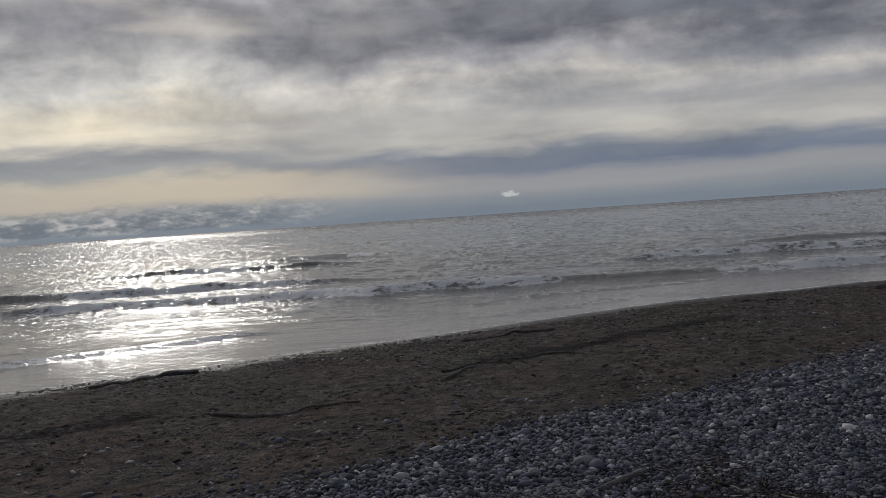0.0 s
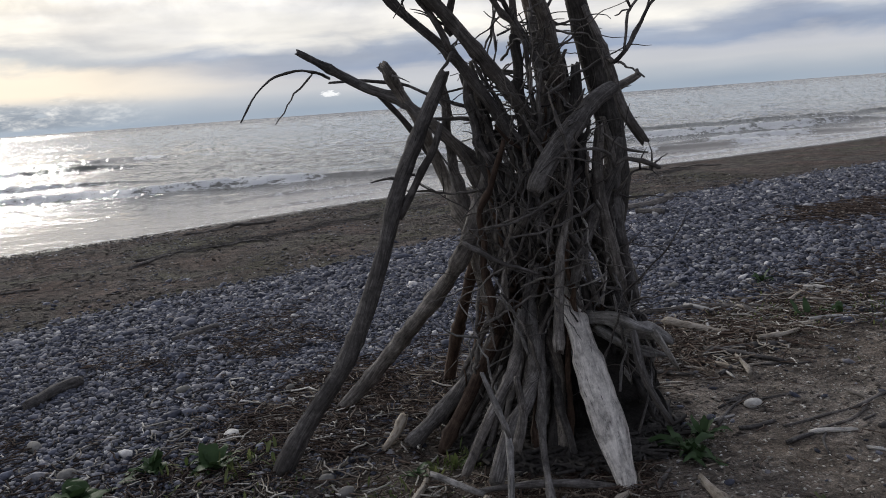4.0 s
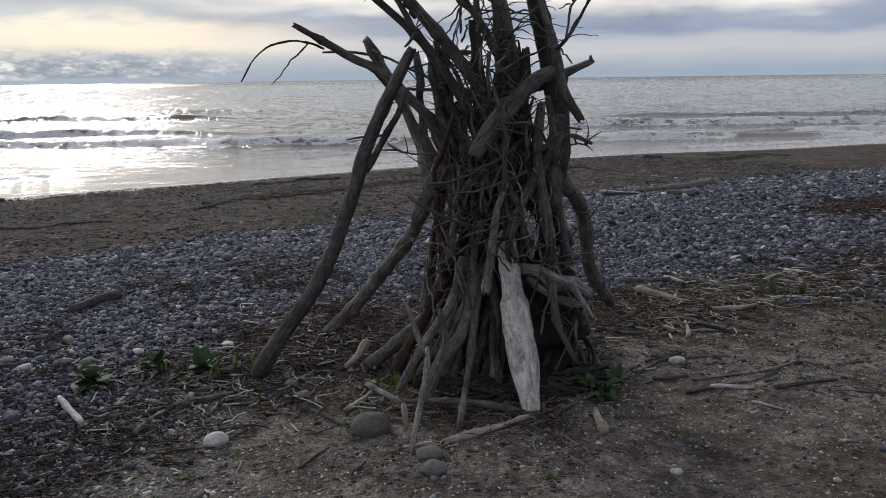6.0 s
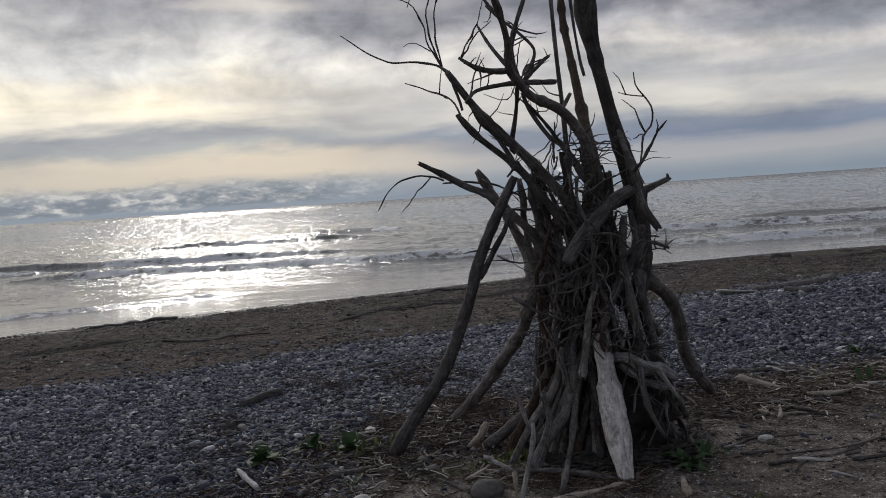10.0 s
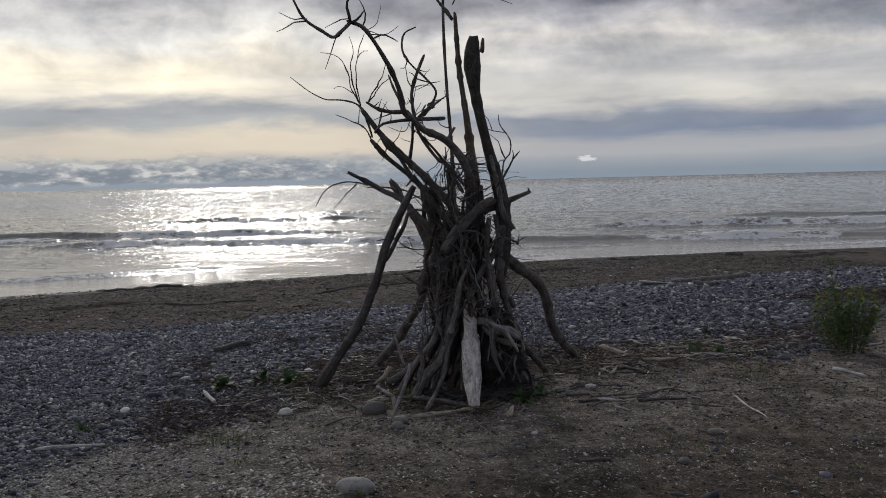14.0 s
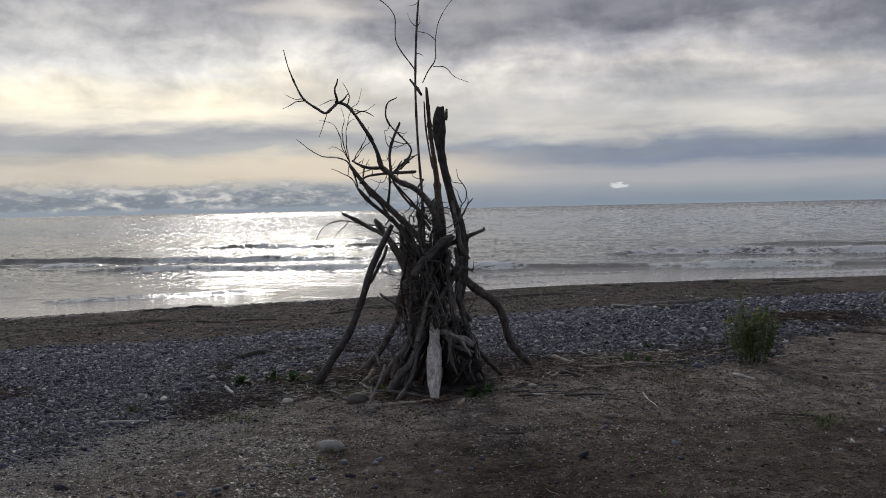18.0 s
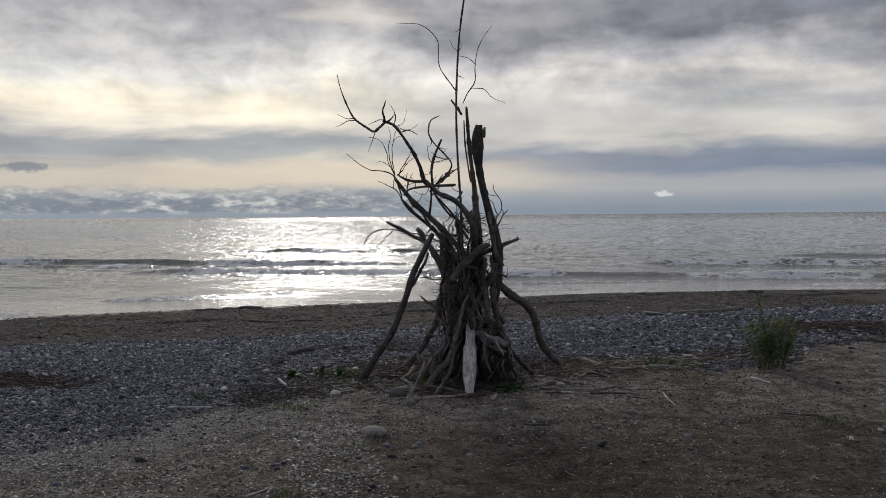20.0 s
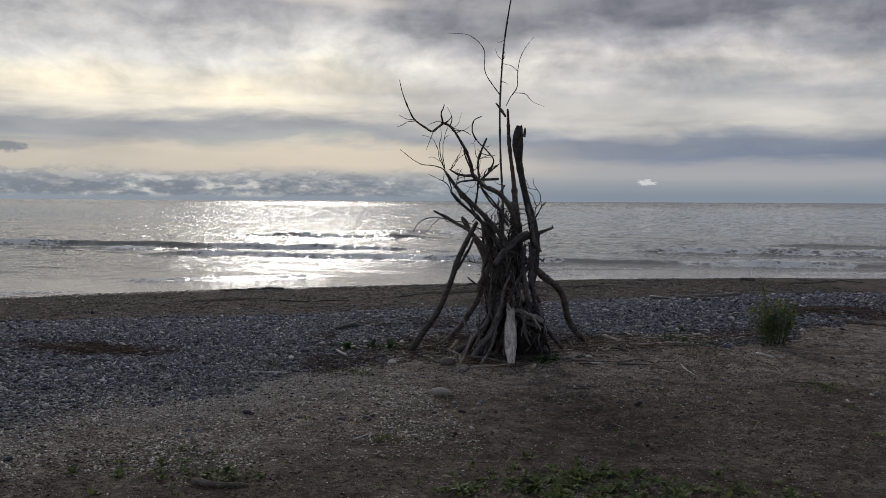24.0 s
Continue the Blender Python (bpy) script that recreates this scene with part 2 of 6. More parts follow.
def leaf(name, a, b_, through_=0.25):
    m, t, b = material(name)
    geo = node(t, "ShaderNodeNewGeometry")
    pick = geo.outputs["Random Per Island"]
    vary = noise_at(t, geo.outputs["Position"], 25.0, 3.0)
    col = blend(t, pick, a, b_)
    col = blend(t, 0.6, col, ramp(t, vary, [(0.3, (0.6, 0.62, 0.55)), (0.65, (1.15, 1.15, 1.05))]), "MULTIPLY")
    put(t, b, Base_Color=col, Roughness=0.6)
    b.inputs["Specular IOR Level"].default_value = 0.2
    glow = node(t, "ShaderNodeBsdfTranslucent", Color=col)
    mix = node(t, "ShaderNodeMixShader", i0=through_, i1=b.outputs[0], i2=glow.outputs[0])
    t.links.new(mix.outputs[0], t.nodes["Material Output"].inputs[0])
    return m


BARK = wood("dark_weathered_bark", (0.029, 0.0275, 0.027), (0.104, 0.097, 0.094), (0.26, 0.248, 0.242))
GREY = wood("grey_driftwood", (0.035, 0.033, 0.032), (0.145, 0.135, 0.129), (0.35, 0.333, 0.322))
PALE = wood("bleached_driftwood", (0.14, 0.137, 0.137), (0.52, 0.51, 0.50), (0.76, 0.75, 0.74))
WHITE_WOOD = wood("sun_bleached_wood", (0.40, 0.40, 0.40), (0.74, 0.735, 0.73), (0.88, 0.88, 0.87))
PLANK = wood("weathered_plank", (0.085, 0.08, 0.078), (0.50, 0.485, 0.475), (0.84, 0.825, 0.81), 0.85, 6.0)
TAN = wood("peeled_tan_wood", (0.045, 0.036, 0.029), (0.145, 0.115, 0.088), (0.27, 0.22, 0.175))
RUST = wood("red_brown_wood", (0.024, 0.016, 0.013), (0.070, 0.046, 0.035), (0.135, 0.098, 0.076))
FRESH = wood("pale_broken_wood", (0.14, 0.118, 0.095), (0.36, 0.32, 0.27), (0.55, 0.51, 0.45))
ROOT = wood("bleached_root", (0.06, 0.058, 0.057), (0.25, 0.243, 0.237), (0.50, 0.49, 0.48))
# near-black wood; inside the heap its colour also stands for shade
BLACK = wood("dark_and_shade_wood", (0.016, 0.0155, 0.0155), (0.048, 0.045, 0.044), (0.110, 0.104, 0.101))
PEBBLE = stone("shore_pebbles", [(0.0, (0.027, 0.030, 0.042)), (0.34, (0.080, 0.088, 0.122)), (0.66, (0.186, 0.200, 0.256)), (0.85, (0.238, 0.235, 0.258)), (0.95, (0.40, 0.404, 0.435)), (1.0, (0.78, 0.77, 0.77))])
ROCK = stone("grey_stone", [(0.0, (0.15, 0.145, 0.14)), (0.6, (0.22, 0.215, 0.205)), (1.0, (0.19, 0.185, 0.17))], "object", 0.8, 45.0)
PALE_ROCK = stone("pale_grey_stone", [(0.0, (0.33, 0.325, 0.315)), (1.0, (0.40, 0.395, 0.38))], "object", 0.8, 45.0)
WHITE_ROCK = stone("white_stone", [(0.0, (0.58, 0.57, 0.55)), (1.0, (0.72, 0.71, 0.68))], "object", 0.8, 40.0)
SHELL = stone("shell_grit", [(0.0, (0.15, 0.14, 0.125)), (0.45, (0.30, 0.285, 0.26)), (0.75, (0.52, 0.50, 0.46)), (1.0, (0.80, 0.78, 0.74))], "island", 0.7, 90.0)
STRAW = stone("dry_litter", [(0.0, (0.040, 0.029, 0.024)), (0.40, (0.090, 0.060, 0.047)), (0.70, (0.17, 0.128, 0.10)), (0.88, (0.33, 0.285, 0.23)), (1.0, (0.60, 0.56, 0.49))], "island", 0.85, 70.0)
WRACK = stone("red_brown_weed", [(0.0, (0.030, 0.022, 0.019)), (0.6, (0.064, 0.044, 0.036)), (0.9, (0.125, 0.092, 0.074)), (1.0, (0.42, 0.37, 0.32))], "island", 0.9, 70.0)
CLOD = stone("dirt_crumbs", [(0.0, (0.050, 0.043, 0.038)), (0.5, (0.112, 0.099, 0.089)), (1.0, (0.21, 0.19, 0.172))], "island", 0.95, 80.0)
WEED = leaf("green_weed", (0.075, 0.112, 0.038), (0.19, 0.215, 0.095), 0.35)
SHRUB = leaf("bush_leaf", (0.075, 0.125, 0.045), (0.20, 0.250, 0.11), 0.42)
ROSETTE = leaf("broad_leaf", (0.030, 0.066, 0.025), (0.066, 0.110, 0.048), 0.14)
BLOOM = leaf("yellow_flower", (0.42, 0.33, 0.05), (0.55, 0.48, 0.22), 0.15)


def ground_material():
    m, t, b = material("beach_ground")
    where = node(t, "ShaderNodeNewGeometry").outputs["Position"]
    gravel, wet, sand, mulch = attribute(t, "gravel"), attribute(t, "wet"), attribute(t, "sand"), attribute(t, "mulch")
    big = noise_at(t, where, 0.8, 4.0, 0.6, 0.6)
    mid = noise_at(t, where, 6.5, 8.0, 0.72, 0.2)
    grit = noise_at(t, where, 90.0, 4.0, 0.75)
    crumbs = node(t, "ShaderNodeTexVoronoi", Vector=where, Scale=75.0, Randomness=1.0)
    crumb = crumbs.outputs["Distance"]
    dirt = ramp(t, mid, [(0.34, (0.100, 0.086, 0.075)), (0.48, (0.218, 0.192, 0.169)), (0.60, (0.33, 0.297, 0.266)), (0.74, (0.44, 0.402, 0.364))])
    dirt = blend(t, ramp(t, big, [(0.38, (0.0,)), (0.62, (0.8,))]), dirt, blend(t, 1.0, dirt, (0.66, 0.62, 0.58), "MULTIPLY"))
    spots = noise_at(t, where, 3.4, 5.0, 0.65, 0.5)
    dirt = blend(t, 1.0, dirt, ramp(t, spots, [(0.36, (0.58, 0.56, 0.55)), (0.48, (0.95, 0.94, 0.93)), (0.62, (1.32, 1.30, 1.28))]), "MULTIPLY")
    beach = ramp(t, mid, [(0.36, (0.036, 0.031, 0.029)), (0.48, (0.100, 0.086, 0.078)), (0.58, (0.155, 0.135, 0.122)), (0.70, (0.225, 0.198, 0.180))])
    beach = blend(t, ramp(t, big, [(0.40, (0.0,)), (0.60, (0.7,))]), beach, blend(t, 1.0, beach, (0.72, 0.68, 0.62), "MULTIPLY"))
    hue = noise_at(t, where, 0.55, 3.0, 0.6, 0.5)
    beach = blend(t, 1.0, beach, ramp(t, hue, [(0.36, (0.92, 1.02, 0.80)), (0.48, (1.0, 1.0, 1.0)), (0.60, (1.12, 0.95, 0.90))]), "MULTIPLY")
    bed = ramp(t, crumb, [(0.0, (0.15, 0.15, 0.16)), (0.45, (0.06, 0.06, 0.066)), (0.8, (0.015, 0.015, 0.017))])
    col = blend(t, sand, dirt, beach)
    col = blend(t, attribute(t, "shell"), col, ramp(t, crumb, [(0.0, (0.60, 0.59, 0.565)), (0.35, (0.36, 0.35, 0.335)), (0.75, (0.14, 0.133, 0.126))]))
    clod = noise_at(t, where, 24.0, 5.0, 0.7)
    col = blend(t, 0.85, col, ramp(t, clod, [(0.36, (0.52, 0.51, 0.50)), (0.5, (1.0, 1.0, 1.0)), (0.64, (1.42, 1.40, 1.36))]), "MULTIPLY")
    col = blend(t, gravel, col, bed)
    col = blend(t, mulch, col, ramp(t, grit, [(0.35, (0.030, 0.020, 0.015)), (0.60, (0.085, 0.060, 0.045))]))
    col = blend(t, 0.75, col, ramp(t, grit, [(0.34, (0.35, 0.35, 0.35)), (0.50, (0.95, 0.95, 0.95)), (0.62, (1.5, 1.48, 1.45)), (0.72, (2.3, 2.25, 2.2))]), "MULTIPLY")
    # foreground dirt toned down in colour to balance its brightness against the exposure
    col = blend(t, attribute(t, "darkened"), col, blend(t, 1.0, col, (0.52, 0.49, 0.46), "MULTIPLY"))
    col = blend(t, wet, col, blend(t, 1.0, col, (0.42, 0.42, 0.44), "MULTIPLY"))
    rough = maths(t, "SUBTRACT", 0.95, maths(t, "MULTIPLY", wet, 0.55))
    n = relief(t, mid, 1.0, 0.06)
    n = relief(t, clod, 0.9, 0.025, n)
    n = relief(t, grit, 0.8, 0.008, n)
    n = relief(t, crumb, 0.5, 0.01, n)
    put(t, b, Base_Color=col, Roughness=rough, Normal=n)
    b.inputs["Specular IOR Level"].default_value = 0.25
    return m


def water_material():
    m, t, b = material("lake_water")
    where = node(t, "ShaderNodeNewGeometry").outputs["Position"]
    foam = attribute(t, "foam")
    still = attribute(t, "still")
    long = node(t, "ShaderNodeMapping", Vector=where, Scale=(0.35, 0.9, 1.0)).outputs[0]
    chop = noise_at(t, long, 1.1, 5.0, 0.62, 0.4)
    ripple = noise_at(t, node(t, "ShaderNodeMapping", Vector=where, Scale=(0.8, 1.5, 1.0)).outputs[0], 5.0, 4.0, 0.6, 0.3)
    k = maths(t, "SUBTRACT", 1.0, maths(t, "MULTIPLY", still, 0.6))
    n = relief(t, chop, maths(t, "MULTIPLY", k, 0.60), 0.17)
    n = relief(t, ripple, maths(t, "MULTIPLY", k, 0.55), 0.045, n)
    # wavelets far out: their groups grow with the distance from the beach
    px, py, _ = node(t, "ShaderNodeSeparateXYZ", Vector=where).outputs
    reach = maths(t, "MAXIMUM", maths(t, "ADD", py, 6.0), 5.0)
    side, deep = maths(t, "DIVIDE", px, reach), maths(t, "DIVIDE", 1.0, reach)
    facets = node(t, "ShaderNodeTexNoise", Vector=node(t, "ShaderNodeCombineXYZ", X=maths(t, "MULTIPLY", side, 230.0), Y=maths(t, "MULTIPLY", deep, 2300.0)).outputs[0], Scale=1.0, Detail=5.0, Roughness=0.68, Distortion=0.0)
    group = noise_at(t, node(t, "ShaderNodeCombineXYZ", X=maths(t, "MULTIPLY", side, 12.0), Y=maths(t, "MULTIPLY", deep, 230.0), Z=4.0).outputs[0], 1.0, 4.0, 0.6, 0.5)
    fx, fy, _ = node(t, "ShaderNodeSeparateXYZ", Vector=facets.outputs["Color"]).outputs
    power = maths(t, "MULTIPLY", maths(t, "MULTIPLY", smooth(t, py, 8.0, 22.0), k), ramp(t, group, [(0.35, (0.35,)), (0.62, (1.0,))]))
    power = maths(t, "MULTIPLY", power, ramp(t, maths(t, "MULTIPLY", deep, 100.0, clamp=True), [(0.08, (0.16,)), (0.35, (0.55,)), (1.0, (1.0,))]))
    tilt = node(t, "ShaderNodeCombineXYZ", X=maths(t, "MULTIPLY", maths(t, "SUBTRACT", fx, 0.5), maths(t, "MULTIPLY", power, 1.75)),
                Y=maths(t, "SUBTRACT", maths(t, "MULTIPLY", maths(t, "SUBTRACT", fy, 0.5), maths(t, "MULTIPLY", power, 1.5)), maths(t, "MULTIPLY", smooth(t, py, 40.0, 500.0), 0.12)))
    add = node(t, "ShaderNodeVectorMath", i0=n, i1=tilt.outputs[0])
    unit = node(t, "ShaderNodeVectorMath", i0=add.outputs[0])
    unit.operation = "NORMALIZE"
    n = unit.outputs[0]
    body = ramp(t, noise_at(t, where, 0.12, 3.0), [(0.35, (0.128, 0.134, 0.120)), (0.65, (0.172, 0.174, 0.156))])
    # paler towards the beach: the pale sky's reflection is put into the water colour
    body = blend(t, still, body, (0.28, 0.26, 0.235))
    put(t, b, Base_Color=body, Roughness=0.07, IOR=1.333, Normal=n)
    lace = noise_at(t, node(t, "ShaderNodeMapping", Vector=where, Scale=(1.0, 1.6, 1.6)).outputs[0], 4.5, 6.0, 0.75, 0.5)
    cover = smooth(t, maths(t, "ADD", foam, maths(t, "MULTIPLY", maths(t, "SUBTRACT", lace, 0.5), 3.0)), 0.50, 0.85)
    white = t.nodes.new("ShaderNodeBsdfPrincipled")
    put(t, white, Base_Color=(0.80, 0.81, 0.81, 1), Roughness=0.7, Normal=relief(t, lace, 0.9, 0.05))
    mix = node(t, "ShaderNodeMixShader", i0=cover, i1=b.outputs[0], i2=white.outputs[0])
    t.links.new(mix.outputs[0], t.nodes["Material Output"].inputs[0])
    return m


GROUND, WATER = ground_material(), water_material()


# ---- tools ----
def lattice(ix, iy, seed):
    h = (ix.astype(np.int64) * 374761393 + iy.astype(np.int64) * 668265263 + seed * 1442695041) & 0xFFFFFFFF
    h = ((h ^ (h >> 13)) * 1274126177) & 0xFFFFFFFF
    return ((h ^ (h >> 16)) & 0xFFFF) / 65535.0


def value_noise(x, y, seed=0):
    x, y = np.asarray(x, float), np.asarray(y, float)
    ix, iy = np.floor(x), np.floor(y)
    fx, fy = x - ix, y - iy
    fx, fy = fx * fx * (3 - 2 * fx), fy * fy * (3 - 2 * fy)
    a, b = lattice(ix, iy, seed), lattice(ix + 1, iy, seed)
    c, d = lattice(ix, iy + 1, seed), lattice(ix + 1, iy + 1, seed)
    return (a * (1 - fx) + b * fx) * (1 - fy) + (c * (1 - fx) + d * fx) * fy


def cloud_noise(x, y, octaves=4, seed=0):
    total, size, reach = 0, 1.0, 0
    for k in range(octaves):
        total = total + size * value_noise(np.asarray(x) * 2 ** k, np.asarray(y) * 2 ** k, seed + 17 * k)
        reach += size
        size *= 0.5
    return total / reach


def step(v, lo, hi):
    k = np.clip((np.asarray(v, float) - lo) / (hi - lo), 0, 1)
    return k * k * (3 - 2 * k)


def along_shore(x, y):
    """The way along the shore and the way towards the water, of a place."""
    return np.asarray(x) * CA + np.asarray(y) * SA, -np.asarray(x) * SA + np.asarray(y) * CA


def from_shore(a, s):
    return a * CA - s * SA, a * SA + s * CA


def shore_line(a):
    return np.interp(a, [-60, -12, -4, 0, 5, 10, 14, 18, 26, 60, 200], [8.5, 9.5, 11.1, 11.8, 12.2, 12.7, 12.2, 11.2, 10.6, 10.5, 12]) + 0.25 * (value_noise(np.asarray(a) * 0.8, np.asarray(a) * 0.0, 5) - 0.5)


def gravel_far(a):
    return np.interp(a, [-60, -3, 1, 4, 8, 12, 30], [5.2, 5.5, 5.0, 5.5, 5.8, 5.6, 5.0])


def gravel_near(a):
    return np.interp(a, [-60, -4, -1.8, -0.5, 0.7, 1.6, 3.0, 4.6, 5.1, 5.6, 6.6, 7.6, 9.5, 14, 30], [-2.5, -1.9, -0.95, -0.1, 0.62, 1.22, 1.7, 1.75, 1.35, 1.05, 1.15, 1.7, 2.5, 2.9, 3.0])


def gravel_cover(a, s):
    w = 0.9 * (cloud_noise(np.asarray(a) * 1.1, np.asarray(s) * 1.1, 3, 21) - 0.5)
    near = gravel_near(a)
    soft = np.interp(a, [-2, 2, 5], [0.9, 0.35, 0.35])
    return step(s + w, near - soft, near + soft) * step(s + 0.7 * w, gravel_far(a) + 0.25, gravel_far(a) - 0.3)


def shell_cover(a, s):
    """The pale crushed strip between pebbles and dirt."""
    near = gravel_near(a)
    return step(s, near - 1.9, near - 0.7) * step(s, near + 0.5, near) * step(a, 2.2, 0.6) * step(cloud_noise(np.asarray(a) * 1.2, np.asarray(s) * 1.2, 4, 44), 0.32, 0.62)


def mulch_cover(x, y):
    """Where dry weed and rotted twigs cover the ground: round the tepee, and along the pebble edge."""
    x, y = np.asarray(x), np.asarray(y)
    a, s = along_shore(x, y)
    r = np.hypot((x - 2.2) / 1.25, (y - 2.5) / 0.85)
    ring = step(r, 1.2, 0.8) * step(y + 0.35 * (x - 2.0), 1.5, 1.9) * step(x, 3.0, 2.6) * step(x, 1.2, 1.6)
    edge = 0.5 * np.exp(-((s - gravel_near(a) - 0.12) / 0.30) ** 2) * step(a, 0.9, 1.8)
    return np.maximum(ring, edge) * step(cloud_noise(x * 2.3, y * 2.3, 4, 61), 0.42, 0.62) * 0.42


def ground_height(x, y):
    a, s = along_shore(x, y)
    w = shore_line(a)
    d = w - s                                             # way up from the water's edge
    z = SEA + np.interp(d, [-300, -60, -10, 0, 1.2, 3.0, 6.5, 8.5, 11, 14.5, 20, 40, 400], [-6, -2.5, -0.5, 0.0, 0.09, 0.16, 0.27, 0.345, 0.305, 0.305, 0.46, 0.9, 3.0])
    z = z + 0.07 * step(a, 4.0, 7.5) * step(d, 5.5, 8.0) * step(d, 15, 10)
    rough = step(d, -0.5, 1.5)
    z = z + rough * (0.05 * (cloud_noise(a * 0.55, s * 0.9, 3, 3) - 0.5) + 0.034 * (cloud_noise(a * 3.1, s * 3.6, 4, 9) - 0.5))
    return z


def mesh_object(name, verts, faces, mat, parent=None, label="", smooth_=True, uv=None):
    me = bpy.data.meshes.new(name)
    me.from_pydata([tuple(v) for v in verts] if not isinstance(verts, np.ndarray) else verts.tolist(), [], faces if not isinstance(faces, np.ndarray) else faces.tolist())
    if smooth_:
        me.polygons.foreach_set("use_smooth", [True] * len(me.polygons))
    if uv is not None:
        layer = me.uv_layers.new(name="UVMap")
        layer.data.foreach_set("uv", np.asarray(uv, np.float32).ravel())
    me.materials.append(mat)
    ob = new(name, me)
    if parent is not None:
        ob.parent = parent
    if label:
        ob["label"] = label
    return ob


def point_values(ob, name, values):
    ob.data.attributes.new(name, "FLOAT", "POINT").data.foreach_set("value", np.asarray(values, np.float32))


def spline(points, count):
    """A smooth run of places through the given ones."""
    p = np.asarray(points, float)
    if len(p) == 2:
        k = np.linspace(0, 1, count)[:, None]
        return p[0] * (1 - k) + p[1] * k
    q = np.vstack([2 * p[0] - p[1], p, 2 * p[-1] - p[-2]])
    length = np.concatenate([[0], np.cumsum(np.linalg.norm(np.diff(p, axis=0), axis=1))])
    want = np.linspace(0, length[-1], count)
    seg = np.clip(np.searchsorted(length, want, side="right") - 1, 0, len(p) - 2)
    f = ((want - length[seg]) / np.maximum(length[seg + 1] - length[seg], 1e-9))[:, None]
    a, b, c, d = q[seg], q[seg + 1], q[seg + 2], q[seg + 3]
    return 0.5 * (2 * b + (c - a) * f + (2 * a - 5 * b + 4 * c - d) * f ** 2 + (3 * b - 3 * c + d - a) * f ** 3)


def limb_mesh(points, r0, r1, sides=8, gnarl=0.16, gap=0.045, seed=0, flat=1.0, bend=0.0, radii=None, wide=None):
    """A round, knotty, tapering stick along the points: verts, faces, uv."""
    rng = np.random.default_rng(seed)
    pts = np.asarray(points, float)
    total = np.linalg.norm(np.diff(pts, axis=0), axis=1).sum()
    count = int(np.clip(total / gap, 4, 64))
    line = spline(pts, count)
    if bend:
        k = np.linspace(0, 1, count)[:, None]
        phase = rng.uniform(0, 6.28, 3)
        line = line + bend * np.sin(k * 9 + phase) * np.sin(k * 3.1416) * 0.5 + bend * 0.4 * np.sin(k * 23 + phase[::-1]) * np.sin(k * 3.1416)
    way = np.gradient(line, axis=0)
    way /= np.linalg.norm(way, axis=1)[:, None]
    side = np.cross(way, (0.31, 0.2, 0.93)) if wide is None else np.asarray(wide, float) - way * (way @ np.asarray(wide, float))[:, None]
    side /= np.linalg.norm(side, axis=1)[:, None]
    other = np.cross(way, side)
    k = np.linspace(0, 1, count)
    radius = r0 + (r1 - r0) * k if radii is None else np.interp(k, np.linspace(0, 1, len(radii)), radii)
    radius = radius * (1 + gnarl * 0.9 * (value_noise(k * total * 9 + seed, k * 0, seed) - 0.5))
    for _ in range(int(total * 6)):                       # knots
        c, wdt = rng.uniform(0.05, 0.95), rng.uniform(0.012, 0.03) / max(total, 0.3)
        radius = radius * (1 + min(1.0, 0.016 / r0) * rng.uniform(0.1, 0.5) * np.exp(-((k - c) / wdt) ** 2))
    radius[0] *= 0.82
    radius[-1] *= 0.82
    ang = np.arange(sides) / sides * 2 * math.pi
    rad = radius[:, None] * (1 + gnarl * (value_noise(np.cos(ang)[None, :] * 1.7 + k[:, None] * total * 2.5 + seed, np.sin(ang)[None, :] * 1.7 + k[:, None] * 3, seed + 3) - 0.5) * 1.6)
    verts = line[:, None, :] + side[:, None, :] * (rad * np.cos(ang))[..., None] + other[:, None, :] * (rad * np.sin(ang) * flat)[..., None]
    ragged = min(1.0, 0.02 / max(r0, 1e-4)) * 0.8
    verts[0] -= way[0] * (rng.uniform(-0.2, 1, sides) * r0 * ragged)[:, None]
    verts[-1] += way[-1] * (rng.uniform(-0.2, 1.0, sides) * r1 * ragged)[:, None]
    verts = verts.reshape(-1, 3)
    faces, uv = [], []
    around = 2 * math.pi * max(r0, r1)
    for i in range(count - 1):
        for j in range(sides):
            j2 = (j + 1) % sides
            faces.append((i * sides + j, i * sides + j2, (i + 1) * sides + j2, (i + 1) * sides + j))
            v0, v1 = i / (count - 1) * total, (i + 1) / (count - 1) * total
            u0, u1 = j / sides * around, (j + 1) / sides * around
            uv += [(u0, v0), (u1, v0), (u1, v1), (u0, v1)]
    n = len(verts)
    ends = [line[0] - way[0] * r0 * 0.15, line[-1] + way[-1] * r1 * 0.15]
    verts = np.vstack([verts, ends])
    for j in range(sides):
        j2 = (j + 1) % sides
        faces += [(n, j2, j), (n + 1, (count - 1) * sides + j, (count - 1) * sides + j2)]
        uv += [(0.1, 0.1), (0.12, 0.1), (0.12, 0.12), (0.1, total), (0.12, total), (0.12, total - 0.02)]
    return verts, faces, uv


COUNT = [0]


def joined(name, pieces, mat, label, category):
    """Many small pieces (verts, faces) as one object of stuff."""
    verts, faces, base = [], [], 0
    for v, f in pieces:
        verts.append(v)
        faces.extend(tuple(i + base for i in q) for q in f)
        base += len(v)
    ob = mesh_object(name, np.vstack(verts), faces, mat)
    return tagged(ob, label, category, kind="stuff")


